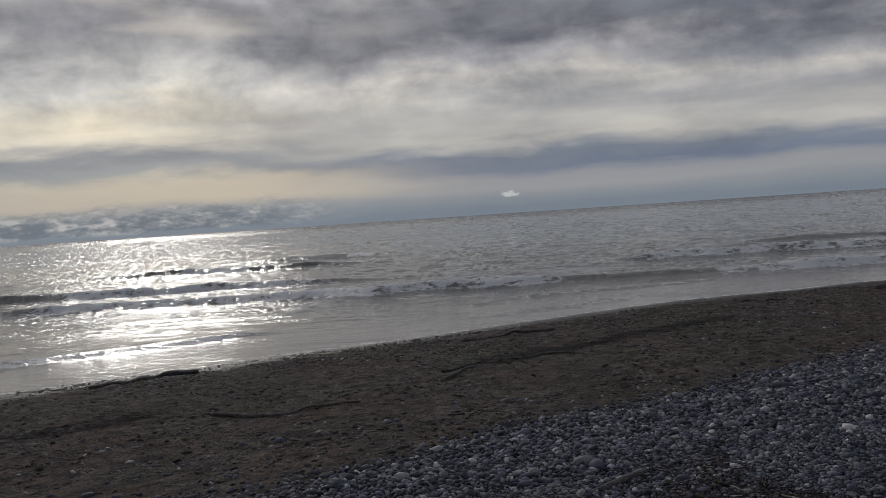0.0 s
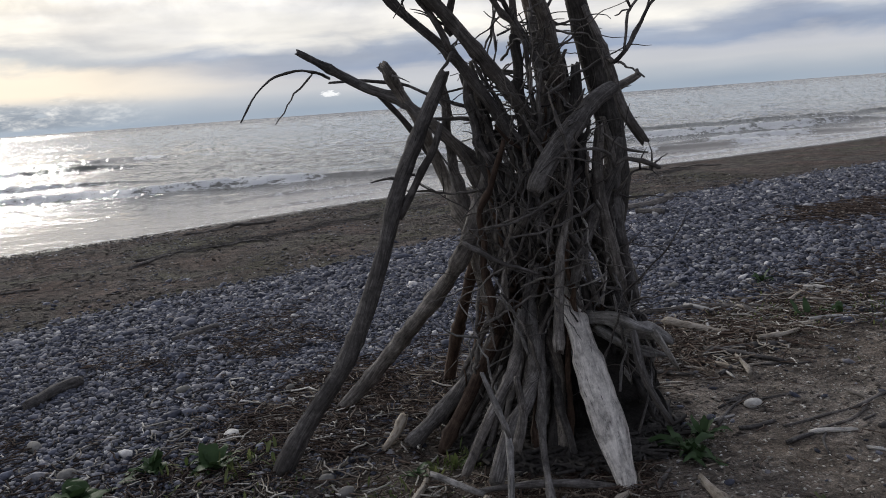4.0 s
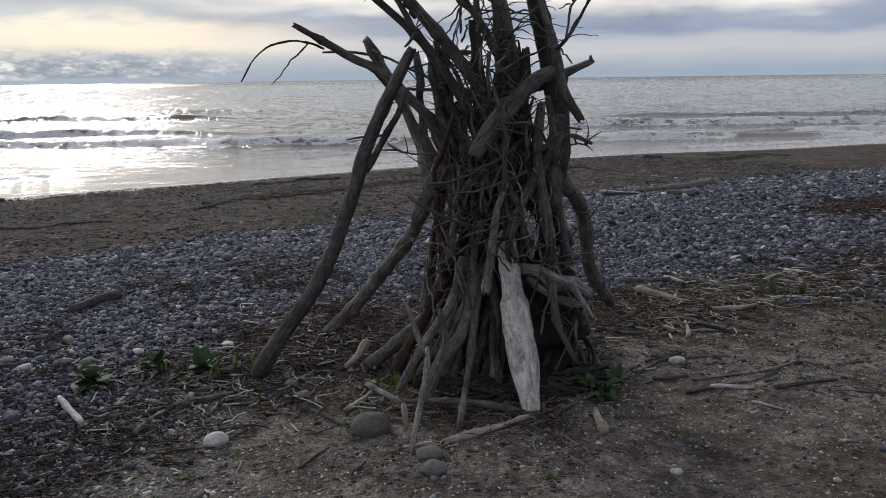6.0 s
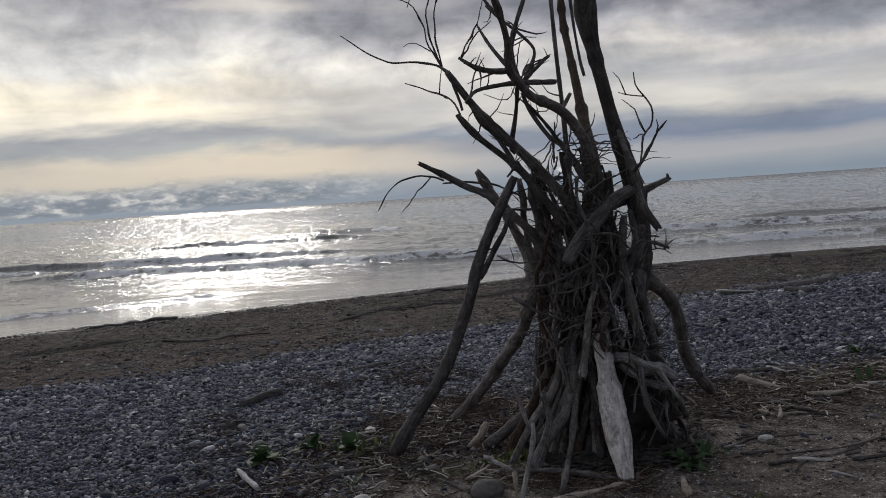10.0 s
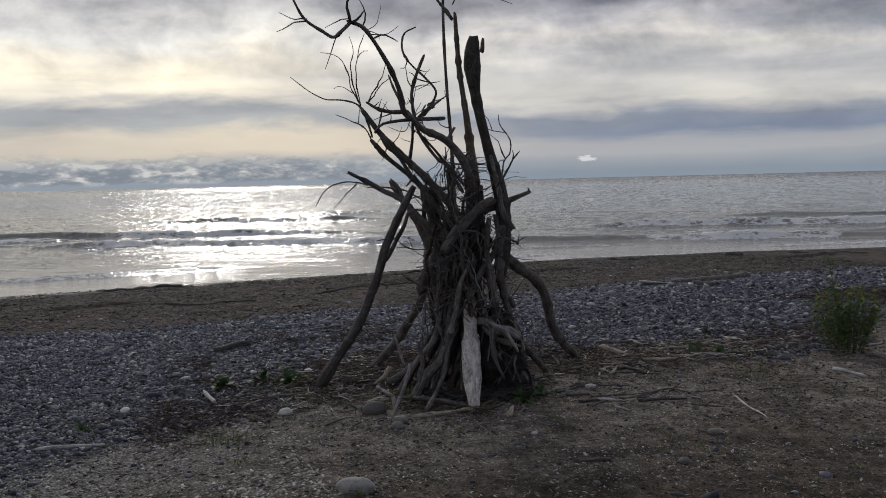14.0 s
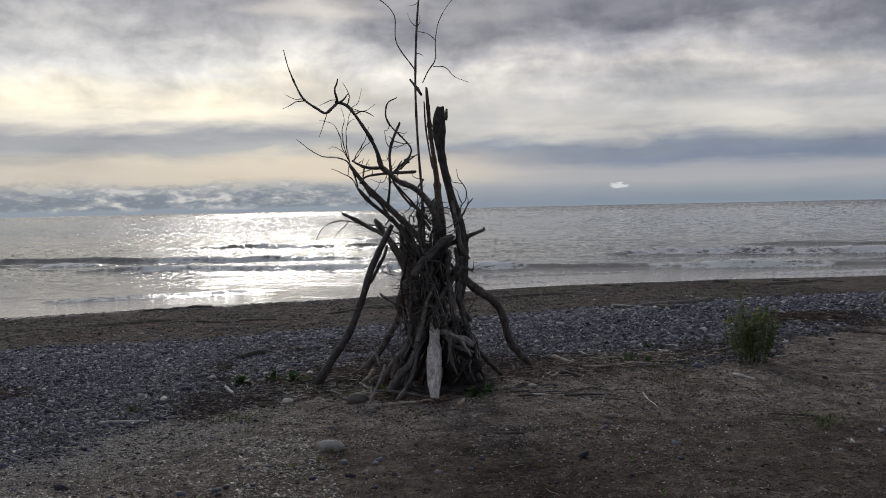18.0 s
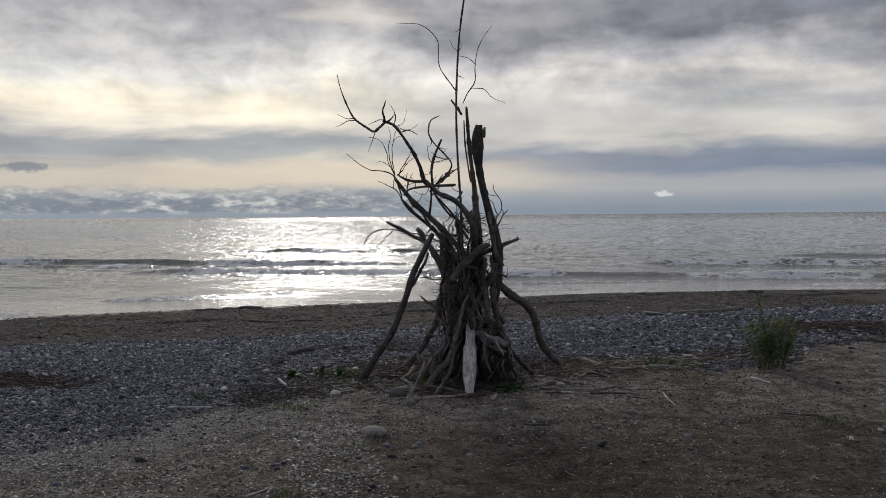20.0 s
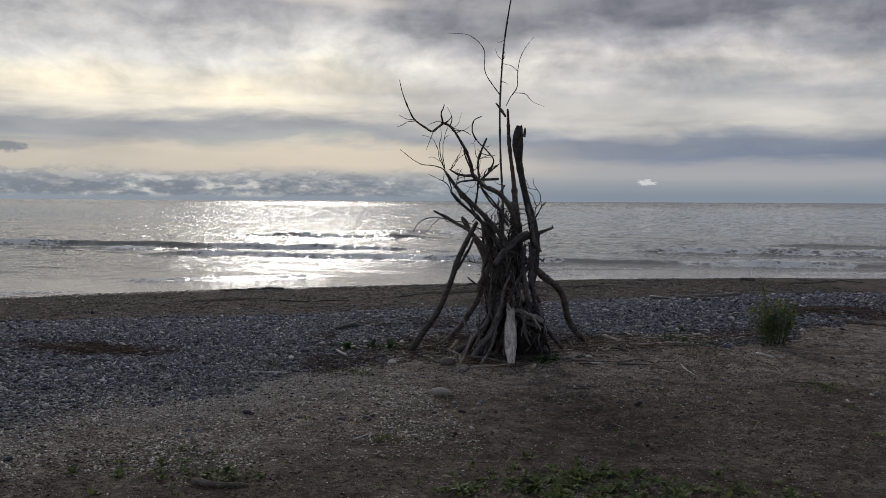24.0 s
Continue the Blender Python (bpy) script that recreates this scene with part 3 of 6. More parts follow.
def stretched(lo, fine_lo, fine_hi, hi, gap, grow=1.12):
    """Even steps in the middle and growing ones outside."""
    mid = list(np.arange(fine_lo, fine_hi + gap / 2, gap))
    up, down, g = [], [], gap
    while mid[-1] + sum(up[-1:]) * 0 < hi and (not up or up[-1] < hi):
        g *= grow
        up.append((up[-1] if up else mid[-1]) + g)
    g = gap
    while not down or down[-1] > lo:
        g *= grow
        down.append((down[-1] if down else mid[0]) - g)
    return np.array(down[::-1] + mid + up)


def sheet(name, us, vs, place, mat):
    uu, vv = np.meshgrid(us, vs, indexing="ij")
    pts = place(uu.ravel(), vv.ravel())
    nu, nv = len(us), len(vs)
    idx = np.arange(nu * nv).reshape(nu, nv)
    faces = np.stack([idx[:-1, :-1], idx[1:, :-1], idx[1:, 1:], idx[:-1, 1:]], -1).reshape(-1, 4)
    return mesh_object(name, pts, faces, mat), pts


# ---- ground ----
def ground_place(a, s):
    x, y = from_shore(a, s)
    return np.stack([x, y, ground_height(x, y)], -1)


ground, gp = sheet("ground", stretched(-3000, -4, 11, 3000, 0.06, 1.10), stretched(-3000, -5.5, 13.0, 200, 0.06, 1.10), ground_place, GROUND)
ga, gs = along_shore(gp[:, 0], gp[:, 1])
point_values(ground, "gravel", gravel_cover(ga, gs))
point_values(ground, "shell", shell_cover(ga, gs))
point_values(ground, "mulch", mulch_cover(gp[:, 0], gp[:, 1]))
point_values(ground, "sand", step(gs, gravel_far(ga) - 1.0, gravel_far(ga)))
# grows away from the pebbles: dirt coloured darker to offset the exposure, not wetter
point_values(ground, "darkened", step(gs - gravel_near(ga) + 1.2 * (cloud_noise(ga * 0.9, gs * 0.9, 3, 64) - 0.5), -1.6, -3.4))
point_values(ground, "wet", step(shore_line(ga) - gs, 1.3, 0.25))
tagged(ground, "brown sandy beach with trodden dirt and damp shore", "ground", kind="structure")


# ---- lake ----
def crest(x, y, y0, slant, x0, x1, high, back, front, seed):
    """A wave that runs in towards the beach: a long back, a steep front. Height and foam."""
    wander = y0 + slant * x + 1.3 * (value_noise(x * 0.16, x * 0, seed) - 0.5) + 0.5 * (value_noise(x * 0.7, x * 0, seed + 1) - 0.5)
    d = y - wander
    span = step(x, x0, x0 + 3.5) * step(x, x1, x1 - 3.5)
    h = high * span * (0.75 + 0.5 * value_noise(x * 0.5, x * 0, seed + 2))
    z = h * np.where(d > 0, np.exp(-(d / back) ** 2), np.exp(-(d / front) ** 2))
    breaking = step(value_noise(x * 0.33, x * 0, seed + 3), 0.30, 0.55)
    patch = cloud_noise(x * 2.6, y * 5.5, 3, seed + 4)
    f = span * breaking * step(d, -2.4 * front, -1.2 * front) * step(d, 0.25, 0.02) * (0.6 + 0.45 * step(patch, 0.25, 0.6))
    z = z + f * 0.10 * (cloud_noise(x * 4.5, y * 4.5, 2, seed + 6) - 0.35)
    return z, f


WAVES = [(21.2, 0.02, -15, 26, 0.19, 0.75, 0.30, 31), (27.0, 0.03, -27, -3, 0.21, 0.8, 0.32, 41), (28.2, 0.0, 3, 24, 0.22, 0.8, 0.34, 51), (37.5, 0.0, -19, -5, 0.24, 1.0, 0.4, 61),
         (35.0, 0.0, 9, 34, 0.14, 1.0, 0.4, 71), (46.0, 0.0, -16, -3, 0.2, 1.2, 0.5, 81), (24.6, 0.0, -24, -13, 0.14, 0.7, 0.3, 91), (23.4, 0.0, 10, 30, 0.15, 0.7, 0.28, 95)]


def lake_place(x, y):
    a, s = along_shore(x, y)
    d = s - shore_line(a)
    z = np.full(x.shape, SEA)
    foam = np.zeros(x.shape)
    for w in WAVES:
        dz, f = crest(x, y, *w)
        dz, f = dz * step(d, 0.8, 3.5), f * step(d, 0.6, 2.0)
        z, foam = z + dz, np.maximum(foam, f)
    # the last spent waves along the beach
    for off, high, seed in ((1.1, 0.05, 7), (3.1, 0.08, 8)):
        e = d - off - 0.9 * (value_noise(a * 0.35, a * 0, seed) - 0.5)
        live = step(value_noise(a * 0.22, a * 0, seed + 40), 0.3, 0.55)
        z = z + high * live * np.where(e > 0, np.exp(-(e / 0.5) ** 2), np.exp(-(e / 0.2) ** 2))
        foam = np.maximum(foam, live * 0.8 * np.exp(-((e + 0.15) / 0.22) ** 2))
    foam = np.maximum(foam, 0.62 * np.exp(-((d - 0.08) / 0.16) ** 2))
    near = step(d, 0.3, 7.0) * step(np.hypot(x, y), 150, 70)
    z = z + near * (0.09 * (cloud_noise(x * 0.4, y * 0.9, 3, 13) - 0.5) + 0.06 * (cloud_noise(x * 1.3, y * 2.6, 2, 14) - 0.5))
    foam = np.maximum(foam, 0.42 * step(cloud_noise(x * 0.25, y * 0.5, 3, 77), 0.60, 0.75) * step(d, 40, 5))
    LAKE["foam"], LAKE["still"] = foam, step(d, 9.0, 0.5)
    return np.stack([x, y, z], -1)


LAKE = {}
lake, lp = sheet("water", stretched(-4200, -24, 28, 4200, 0.16, 1.10), stretched(3.0, 6.0, 40.0, 4600, 0.11, 1.08), lake_place, WATER)
point_values(lake, "foam", LAKE["foam"])
point_values(lake, "still", LAKE["still"])
tagged(lake, "grey lake with small breaking waves and glinting light", "lake", kind="structure")


# ---- driftwood tepee ----
tepee = new("driftwood_tepee")
tepee.location = (2.4, 2.2, 0.0)
tagged(tepee, "tall tepee of dark weathered driftwood branches on the beach", "driftwood tepee")


def part(name, mat, r0, r1, *points, label="", under=None, **more):
    """A piece of the tepee; a twig may go under its branch."""
    COUNT[0] += 1
    v, f, uv = limb_mesh(points, r0, r1, more.get("sides", 9), more.get("gnarl", 0.27), more.get("gap", 0.028), COUNT[0], more.get("flat", 1.0), more.get("bend", 0.0), more.get("radii"), more.get("wide"))
    piece = mesh_object(name, v - np.array((2.4, 2.2, 0.0)), f, mat, under or tepee, label, uv=uv)
    rng = np.random.default_rng(COUNT[0] + 500)
    line = spline(points, 30)
    for k in rng.integers(2, 27, more.get("spurs", 0)):   # short side twigs
        out = rng.normal(0, 1, 3) + np.array((0, 0, 0.5))
        out /= np.linalg.norm(out)
        length = rng.uniform(0.05, 0.22)
        bow = rng.normal(0, 0.18, 3) * length
        COUNT[0] += 1
        sv, sf, suv = limb_mesh((line[k], line[k] + out * length * 0.5 + bow, line[k] + out * length + bow * 0.5), rng.uniform(0.003, 0.0065), 0.0016, 5, 0.15, 0.03, COUNT[0], bend=0.004)
        mesh_object("twig", sv - np.array((2.4, 2.2, 0.0)), sf, mat, piece, uv=suv)
    return piece


part("branch", BARK, 0.017, 0.011, (1.82, 2.15, 0.98), (1.87, 2.14, 1.06), (1.92, 2.13, 1.15), (1.97, 2.12, 1.23), (2.00, 2.11, 1.32))
part("log", GREY, 0.030, 0.036, (1.53, 2.79, 0.01), (1.72, 2.76, 0.20), (1.90, 2.59, 0.45), (2.03, 2.43, 0.65), (2.08, 2.23, 0.81), (2.17, 2.29, 1.00), (2.30, 2.30, 1.32), label="pale grey leaning log")
part("branch", BARK, 0.016, 0.028, (1.50, 2.37, 1.63), (1.64, 2.45, 1.55), (1.76, 2.46, 1.48), (1.91, 2.43, 1.41), (2.08, 2.35, 1.24), (2.29, 2.35, 1.07))
part("twig", BARK, 0.003, 0.006, (1.259, 2.283, 1.378), (1.336, 2.247, 1.487), (1.430, 2.300, 1.552), (1.534, 2.378, 1.557), (1.616, 2.513, 1.529), sides=6, gap=0.03, bend=0.007)
part("twig", BARK, 0.002, 0.004, (1.388, 2.324, 1.361), (1.464, 2.431, 1.464), (1.546, 2.449, 1.547), sides=6, gap=0.03, bend=0.007)
part("twig", BARK, 0.006, 0.008, (1.612, 2.500, 1.511), (1.736, 2.500, 1.512), (1.859, 2.480, 1.498), (1.978, 2.450, 1.450), (2.066, 2.400, 1.408), (2.184, 2.300, 1.365), sides=6, gap=0.03, bend=0.007)
part("branch", GREY, 0.020, 0.032, (1.83, 2.36, 1.56), (1.89, 2.41, 1.45), (1.97, 2.45, 1.31), (2.07, 2.50, 1.07), (2.12, 2.35, 0.88), (2.21, 2.35, 0.46), spurs=6)
part("branch", GREY, 0.016, 0.024, (1.82, 2.42, 1.56), (1.86, 2.42, 1.52), (1.89, 2.42, 1.46))
part("branch", BLACK, 0.008, 0.042, (1.800, 2.680, 1.475), (1.930, 2.680, 1.330), (2.130, 2.680, 1.020), (2.280, 2.680, 0.720), (2.500, 2.700, 0.300), label="charred pointed branch")
part("log", BARK, 0.034, 0.044, (3.21, 3.22, 0.05), (3.11, 3.08, 0.18), (3.02, 3.00, 0.35), (2.98, 2.90, 0.58), (2.90, 2.75, 0.75), (2.74, 2.50, 0.91), (2.63, 2.35, 1.05), label="bent dark log propping the heap")
part("branch", ROOT, 0.010, 0.012, (1.999, 1.267, 0.000), (2.037, 1.420, 0.121), (2.069, 1.550, 0.238), (2.073, 1.620, 0.305), label="thin pale stick")
part("branch", ROOT, 0.011, 0.008, (2.06, 1.50, 0.31), (2.03, 1.52, 0.40), (1.99, 1.54, 0.52))
part("branch", GREY, 0.013, 0.016, (2.19, 1.49, 0.00), (2.26, 1.86, 0.15), (2.30, 1.96, 0.35), (2.35, 2.16, 0.50), (2.38, 2.33, 0.63))
part("branch", GREY, 0.018, 0.016, (2.12, 1.68, 0.18), (2.15, 1.68, 0.31), (2.13, 1.66, 0.45))
part("log", GREY, 0.036, 0.030, (1.80, 2.25, 0.02), (1.99, 2.36, 0.14), (2.13, 2.37, 0.29), (2.24, 2.34, 0.44), (2.38, 2.28, 0.62), (2.46, 2.16, 0.82), (2.47, 2.10, 1.02))
part("branch", BLACK, 0.022, 0.018, (2.82, 2.59, 0.02), (2.67, 2.00, 0.43), (2.62, 2.05, 0.64), (2.59, 2.10, 0.80))
part("branch", BARK, 0.024, 0.020, (2.97, 2.74, 0.02), (2.80, 2.25, 0.36), (2.72, 2.20, 0.61), (2.67, 2.20, 0.78))
part("root", BARK, 0.012, 0.020, (2.71, 1.72, 0.19), (2.66, 1.74, 0.28), (2.63, 1.78, 0.37), (2.62, 1.84, 0.51), gnarl=0.75, flat=0.65, gap=0.018)
part("root", ROOT, 0.012, 0.020, (2.80, 1.86, 0.35), (2.76, 1.86, 0.42), (2.71, 1.86, 0.50), gnarl=0.75, flat=0.65, gap=0.018)
part("twig", BARK, 0.007, 0.009, (2.245, 1.750, 0.787), (2.125, 1.740, 0.840), (2.043, 1.760, 0.885), (2.003, 1.800, 0.913), sides=6, gap=0.03, bend=0.007)
part("branch", GREY, 0.013, 0.011, (2.52, 1.66, -0.01), (2.31, 1.66, 0.04), (2.11, 1.66, 0.06), (1.97, 1.66, 0.06))
part("log", BARK, 0.043, 0.025, (1.28, 2.16, 0.02), (1.41, 2.15, 0.22), (1.59, 2.14, 0.47), (1.72, 2.14, 0.77), (1.83, 2.15, 1.09), (1.93, 2.16, 1.30), (2.04, 2.17, 1.51), label="long dark leaning log with knots")
part("twig", BARK, 0.005, 0.013, (1.866, 1.120, 2.720), (1.832, 1.150, 2.641), (1.836, 1.200, 2.548), sides=6, gap=0.03, bend=0.007)
part("twig", BARK, 0.005, 0.010, (1.929, 1.180, 2.605), (1.894, 1.190, 2.565), (1.840, 1.200, 2.539), sides=6, gap=0.03, bend=0.007)
part("branch", BARK, 0.003, 0.012, (1.356, 1.280, 3.006), (1.393, 1.280, 2.859), (1.458, 1.280, 2.701), (1.525, 1.280, 2.587), (1.642, 1.270, 2.505), (1.710, 1.270, 2.467), (1.776, 1.240, 2.504), (1.835, 1.200, 2.539))
part("twig", BARK, 0.002, 0.005, (1.342, 1.260, 2.518), (1.457, 1.270, 2.567), (1.534, 1.280, 2.578), sides=6, gap=0.03, bend=0.007)
part("twig", BARK, 0.002, 0.005, (1.360, 1.260, 2.637), (1.435, 1.270, 2.599), (1.534, 1.280, 2.591), sides=6, gap=0.03, bend=0.007)
part("twig", BARK, 0.003, 0.007, (2.106, 1.320, 2.432), (2.025, 1.320, 2.479), (1.967, 1.300, 2.458), sides=6, gap=0.03, bend=0.007)
part("branch", BARK, 0.005, 0.010, (2.005, 2.650, 2.752), (1.919, 2.620, 2.701), (1.911, 2.550, 2.574), (1.971, 2.470, 2.465))
part("log", BARK, 0.031, 0.034, (2.64, 2.00, 1.41), (2.55, 1.98, 1.36), (2.45, 1.95, 1.26), (2.36, 1.92, 1.17), (2.29, 1.90, 1.06), label="thick dark broken log")
part("branch", BARK, 0.017, 0.026, (2.88, 2.36, 1.45), (2.77, 2.30, 1.41), (2.67, 2.26, 1.37), (2.51, 2.22, 1.30))
part("branch", BARK, 0.006, 0.010, (2.874, 2.350, 1.478), (2.876, 2.350, 1.450))
part("branch", BARK, 0.013, 0.022, (2.61, 2.20, 1.72), (2.63, 2.15, 1.63), (2.67, 2.10, 1.47), (2.70, 2.06, 1.32), (2.77, 2.04, 1.20))
part("twig", BARK, 0.004, 0.011, (2.831, 1.980, 1.745), (2.771, 1.990, 1.670), (2.719, 2.000, 1.581), (2.669, 2.030, 1.504), (2.655, 2.110, 1.530), sides=6, gap=0.03, bend=0.007)
part("twig", BARK, 0.003, 0.006, (2.682, 1.800, 1.435), (2.674, 1.940, 1.483), (2.676, 2.050, 1.501), (2.660, 2.100, 1.500), sides=6, gap=0.03, bend=0.007)
part("twig", BARK, 0.003, 0.006, (2.781, 1.980, 1.752), (2.782, 1.990, 1.695), (2.766, 1.990, 1.657), sides=6, gap=0.03, bend=0.007)
part("twig", BARK, 0.003, 0.006, (2.682, 2.020, 2.005), (2.692, 2.020, 1.935), (2.733, 2.020, 1.874), (2.766, 2.020, 1.803), (2.757, 2.020, 1.738), (2.719, 2.020, 1.673), (2.707, 2.020, 1.608), (2.695, 2.020, 1.543), sides=6, gap=0.03, bend=0.007)
part("twig", BARK, 0.002, 0.004, (2.601, 2.020, 1.909), (2.662, 2.020, 1.889), (2.728, 2.020, 1.879), sides=6, gap=0.03, bend=0.007)
part("twig", BARK, 0.002, 0.005, (2.616, 2.020, 1.873), (2.668, 2.020, 1.824), (2.699, 2.020, 1.766), (2.725, 2.020, 1.699), sides=6, gap=0.03, bend=0.007)
part("twig", BARK, 0.002, 0.004, (2.577, 2.020, 2.016), (2.618, 2.020, 1.963), (2.638, 2.020, 1.898), sides=6, gap=0.03, bend=0.007)
part("twig", BARK, 0.002, 0.004, (2.665, 2.020, 1.667), (2.714, 2.020, 1.687), sides=6, gap=0.03, bend=0.007)
part("twig", BARK, 0.002, 0.004, (1.638, 1.300, 2.275), (1.673, 1.300, 2.361), (1.716, 1.280, 2.459), sides=6, gap=0.03, bend=0.007)
part("twig", BARK, 0.002, 0.004, (1.660, 1.260, 2.529), (1.746, 1.240, 2.562), (1.836, 1.200, 2.565), sides=6, gap=0.03, bend=0.007)
part("branch", FRESH, 0.012, 0.020, (1.69, 2.24, 0.02), (1.75, 2.30, 0.06), (1.79, 2.32, 0.12), label="pale freshly broken wood")
part("branch", ROOT, 0.011, 0.010, (1.97, 1.55, 0.10), (1.88, 1.65, 0.11), (1.82, 1.72, 0.12))
part("branch", FRESH, 0.010, 0.013, (1.981, 1.485, 0.010), (1.974, 1.520, 0.099), label="pale broken stick end")
part("root", ROOT, 0.036, 0.068, (2.81, 1.95, 0.43), (2.74, 1.93, 0.47), (2.66, 1.92, 0.50), (2.58, 1.97, 0.53), (2.50, 2.05, 0.52), label="gnarled bleached root", gnarl=0.85, flat=0.75, gap=0.016, sides=12)
part("root", ROOT, 0.020, 0.046, (2.80, 1.99, 0.36), (2.71, 1.98, 0.39), (2.63, 2.00, 0.43), (2.55, 2.05, 0.48), gnarl=0.8, flat=0.6, gap=0.016, sides=11)
part("branch", GREY, 0.034, 0.030, (2.06, 1.78, 0.02), (2.14, 1.88, 0.16), (2.24, 1.95, 0.27), (2.29, 2.00, 0.44), (2.29, 2.08, 0.59), (2.34, 2.10, 0.75))
part("branch", GREY, 0.020, 0.018, (1.95, 1.80, 0.06), (2.07, 1.85, 0.26), (2.19, 1.95, 0.41), (2.24, 2.00, 0.60))
part("log", RUST, 0.030, 0.027, (2.09, 3.00, 0.03), (2.11, 2.85, 0.26), (2.13, 2.66, 0.47), (2.16, 2.45, 0.74), (2.20, 2.36, 0.98), label="red-brown log")
part("branch", RUST, 0.020, 0.017, (2.16, 2.62, 0.10), (2.17, 2.52, 0.40), (2.20, 2.40, 0.68))
part("branch", GREY, 0.018, 0.016, (2.33, 1.82, 0.48), (2.36, 1.90, 0.62), (2.39, 1.95, 0.80), (2.44, 2.00, 0.93))
part("branch", BARK, 0.014, 0.015, (2.68, 2.06, 0.53), (2.62, 2.05, 0.70), (2.57, 2.08, 0.89), (2.53, 2.10, 1.08), spurs=6)
part("branch", BARK, 0.016, 0.018, (2.76, 2.15, 0.62), (2.69, 2.12, 0.79), (2.66, 2.10, 0.99))
part("branch", GREY, 0.022, 0.018, (2.45, 1.98, 0.69), (2.50, 2.00, 0.82), (2.59, 2.05, 0.97), (2.70, 2.10, 1.13), spurs=6)
part("branch", BARK, 0.020, 0.016, (2.63, 2.10, 1.05), (2.66, 2.10, 1.14), (2.64, 2.12, 1.29))
part("twig", BARK, 0.007, 0.009, (2.593, 2.000, 1.063), (2.655, 2.000, 1.131), (2.728, 2.000, 1.133), (2.814, 2.000, 1.096), sides=6, gap=0.03, bend=0.007)
part("twig", BARK, 0.005, 0.006, (2.766, 2.000, 1.157), (2.680, 2.000, 1.177), (2.597, 2.000, 1.239), sides=6, gap=0.03, bend=0.007)
part("branch", BARK, 0.020, 0.024, (1.99, 2.32, 1.33), (2.05, 2.32, 1.27), (2.11, 2.32, 1.19), (2.17, 2.32, 1.07), (2.20, 2.32, 0.91), (2.24, 2.30, 0.70), spurs=5)
part("branch", BARK, 0.007, 0.010, (1.96, 2.35, 1.34), (2.08, 2.35, 1.33), (2.20, 2.34, 1.32), (2.36, 2.30, 1.32), bend=0.007, spurs=3)
part("branch", BARK, 0.018, 0.024, (2.06, 2.42, 1.50), (2.08, 2.42, 1.30), (2.10, 2.40, 1.05), (2.16, 2.36, 0.78), spurs=6, bend=0.02)
part("branch", BARK, 0.012, 0.016, (2.12, 2.16, 1.52), (2.14, 2.18, 1.32), (2.20, 2.20, 1.08), (2.28, 2.20, 0.84), spurs=6, bend=0.02)
part("branch", BLACK, 0.020, 0.030, (2.30, 2.12, 1.62), (2.32, 2.14, 1.38), (2.36, 2.16, 1.10), (2.40, 2.18, 0.76), spurs=6, bend=0.02)
part("branch", BLACK, 0.022, 0.030, (2.54, 2.12, 1.50), (2.54, 2.12, 1.25), (2.52, 2.12, 0.98), (2.50, 2.14, 0.70), spurs=4, bend=0.02)
part("branch", GREY, 0.008, 0.010, (2.37, 1.86, 1.34), (2.41, 1.86, 1.20), (2.42, 1.87, 1.05), (2.42, 1.90, 0.91), bend=0.007, spurs=3)
part("twig", BARK, 0.004, 0.007, (2.30, 1.84, 1.13), (2.38, 1.84, 1.19), (2.46, 1.84, 1.20), (2.55, 1.84, 1.18), (2.59, 1.88, 1.12), sides=6, bend=0.006, spurs=2)
part("twig", BARK, 0.004, 0.007, (1.73, 2.25, 1.11), (1.81, 2.25, 1.12), (1.90, 2.23, 1.13), sides=6, bend=0.006)
part("twig", BARK, 0.004, 0.007, (1.92, 2.22, 1.09), (1.97, 2.22, 1.06), (2.06, 2.22, 1.04), (2.18, 2.22, 1.05), sides=6, bend=0.006, spurs=2)
part("branch", BARK, 0.004, 0.006, (2.19, 1.88, 0.90), (2.31, 1.85, 0.92), (2.41, 1.85, 0.95), (2.52, 1.92, 0.99), bend=0.007, spurs=3)
part("twig", BARK, 0.003, 0.006, (1.96, 2.20, 1.41), (2.08, 2.20, 1.44), (2.19, 2.20, 1.47), (2.34, 2.20, 1.50), sides=6, bend=0.006, spurs=3)
part("branch", BARK, 0.004, 0.007, (2.09, 1.90, 0.94), (2.19, 1.86, 0.96), (2.31, 1.86, 1.00), (2.46, 1.88, 1.09), bend=0.007, spurs=3)
part("twig", BARK, 0.003, 0.007, (2.83, 2.05, 1.06), (2.79, 2.05, 1.09), (2.74, 2.05, 1.09), (2.71, 2.05, 1.07), (2.66, 2.06, 1.00), sides=6, bend=0.006, spurs=3)
part("log", BARK, 0.038, 0.040, (2.43, 2.28, 1.73), (2.44, 2.26, 1.53), (2.44, 2.24, 1.33), (2.43, 2.22, 1.13), (2.39, 2.20, 0.84), gnarl=0.4)
part("log", BLACK, 0.036, 0.044, (2.16, 2.27, 1.50), (2.18, 2.26, 1.38), (2.20, 2.24, 1.22), (2.23, 2.22, 1.00), (2.28, 2.22, 0.72), label="dark log with a broken top", gnarl=0.4)
part("log", BARK, 0.026, 0.026, (2.69, 2.12, 1.21), (2.67, 2.10, 1.02), (2.68, 2.08, 0.80), (2.73, 2.10, 0.57), gnarl=0.4)
part("branch", BARK, 0.022, 0.026, (2.60, 2.05, 1.27), (2.58, 2.04, 1.05), (2.61, 2.02, 0.84), (2.64, 2.00, 0.65))
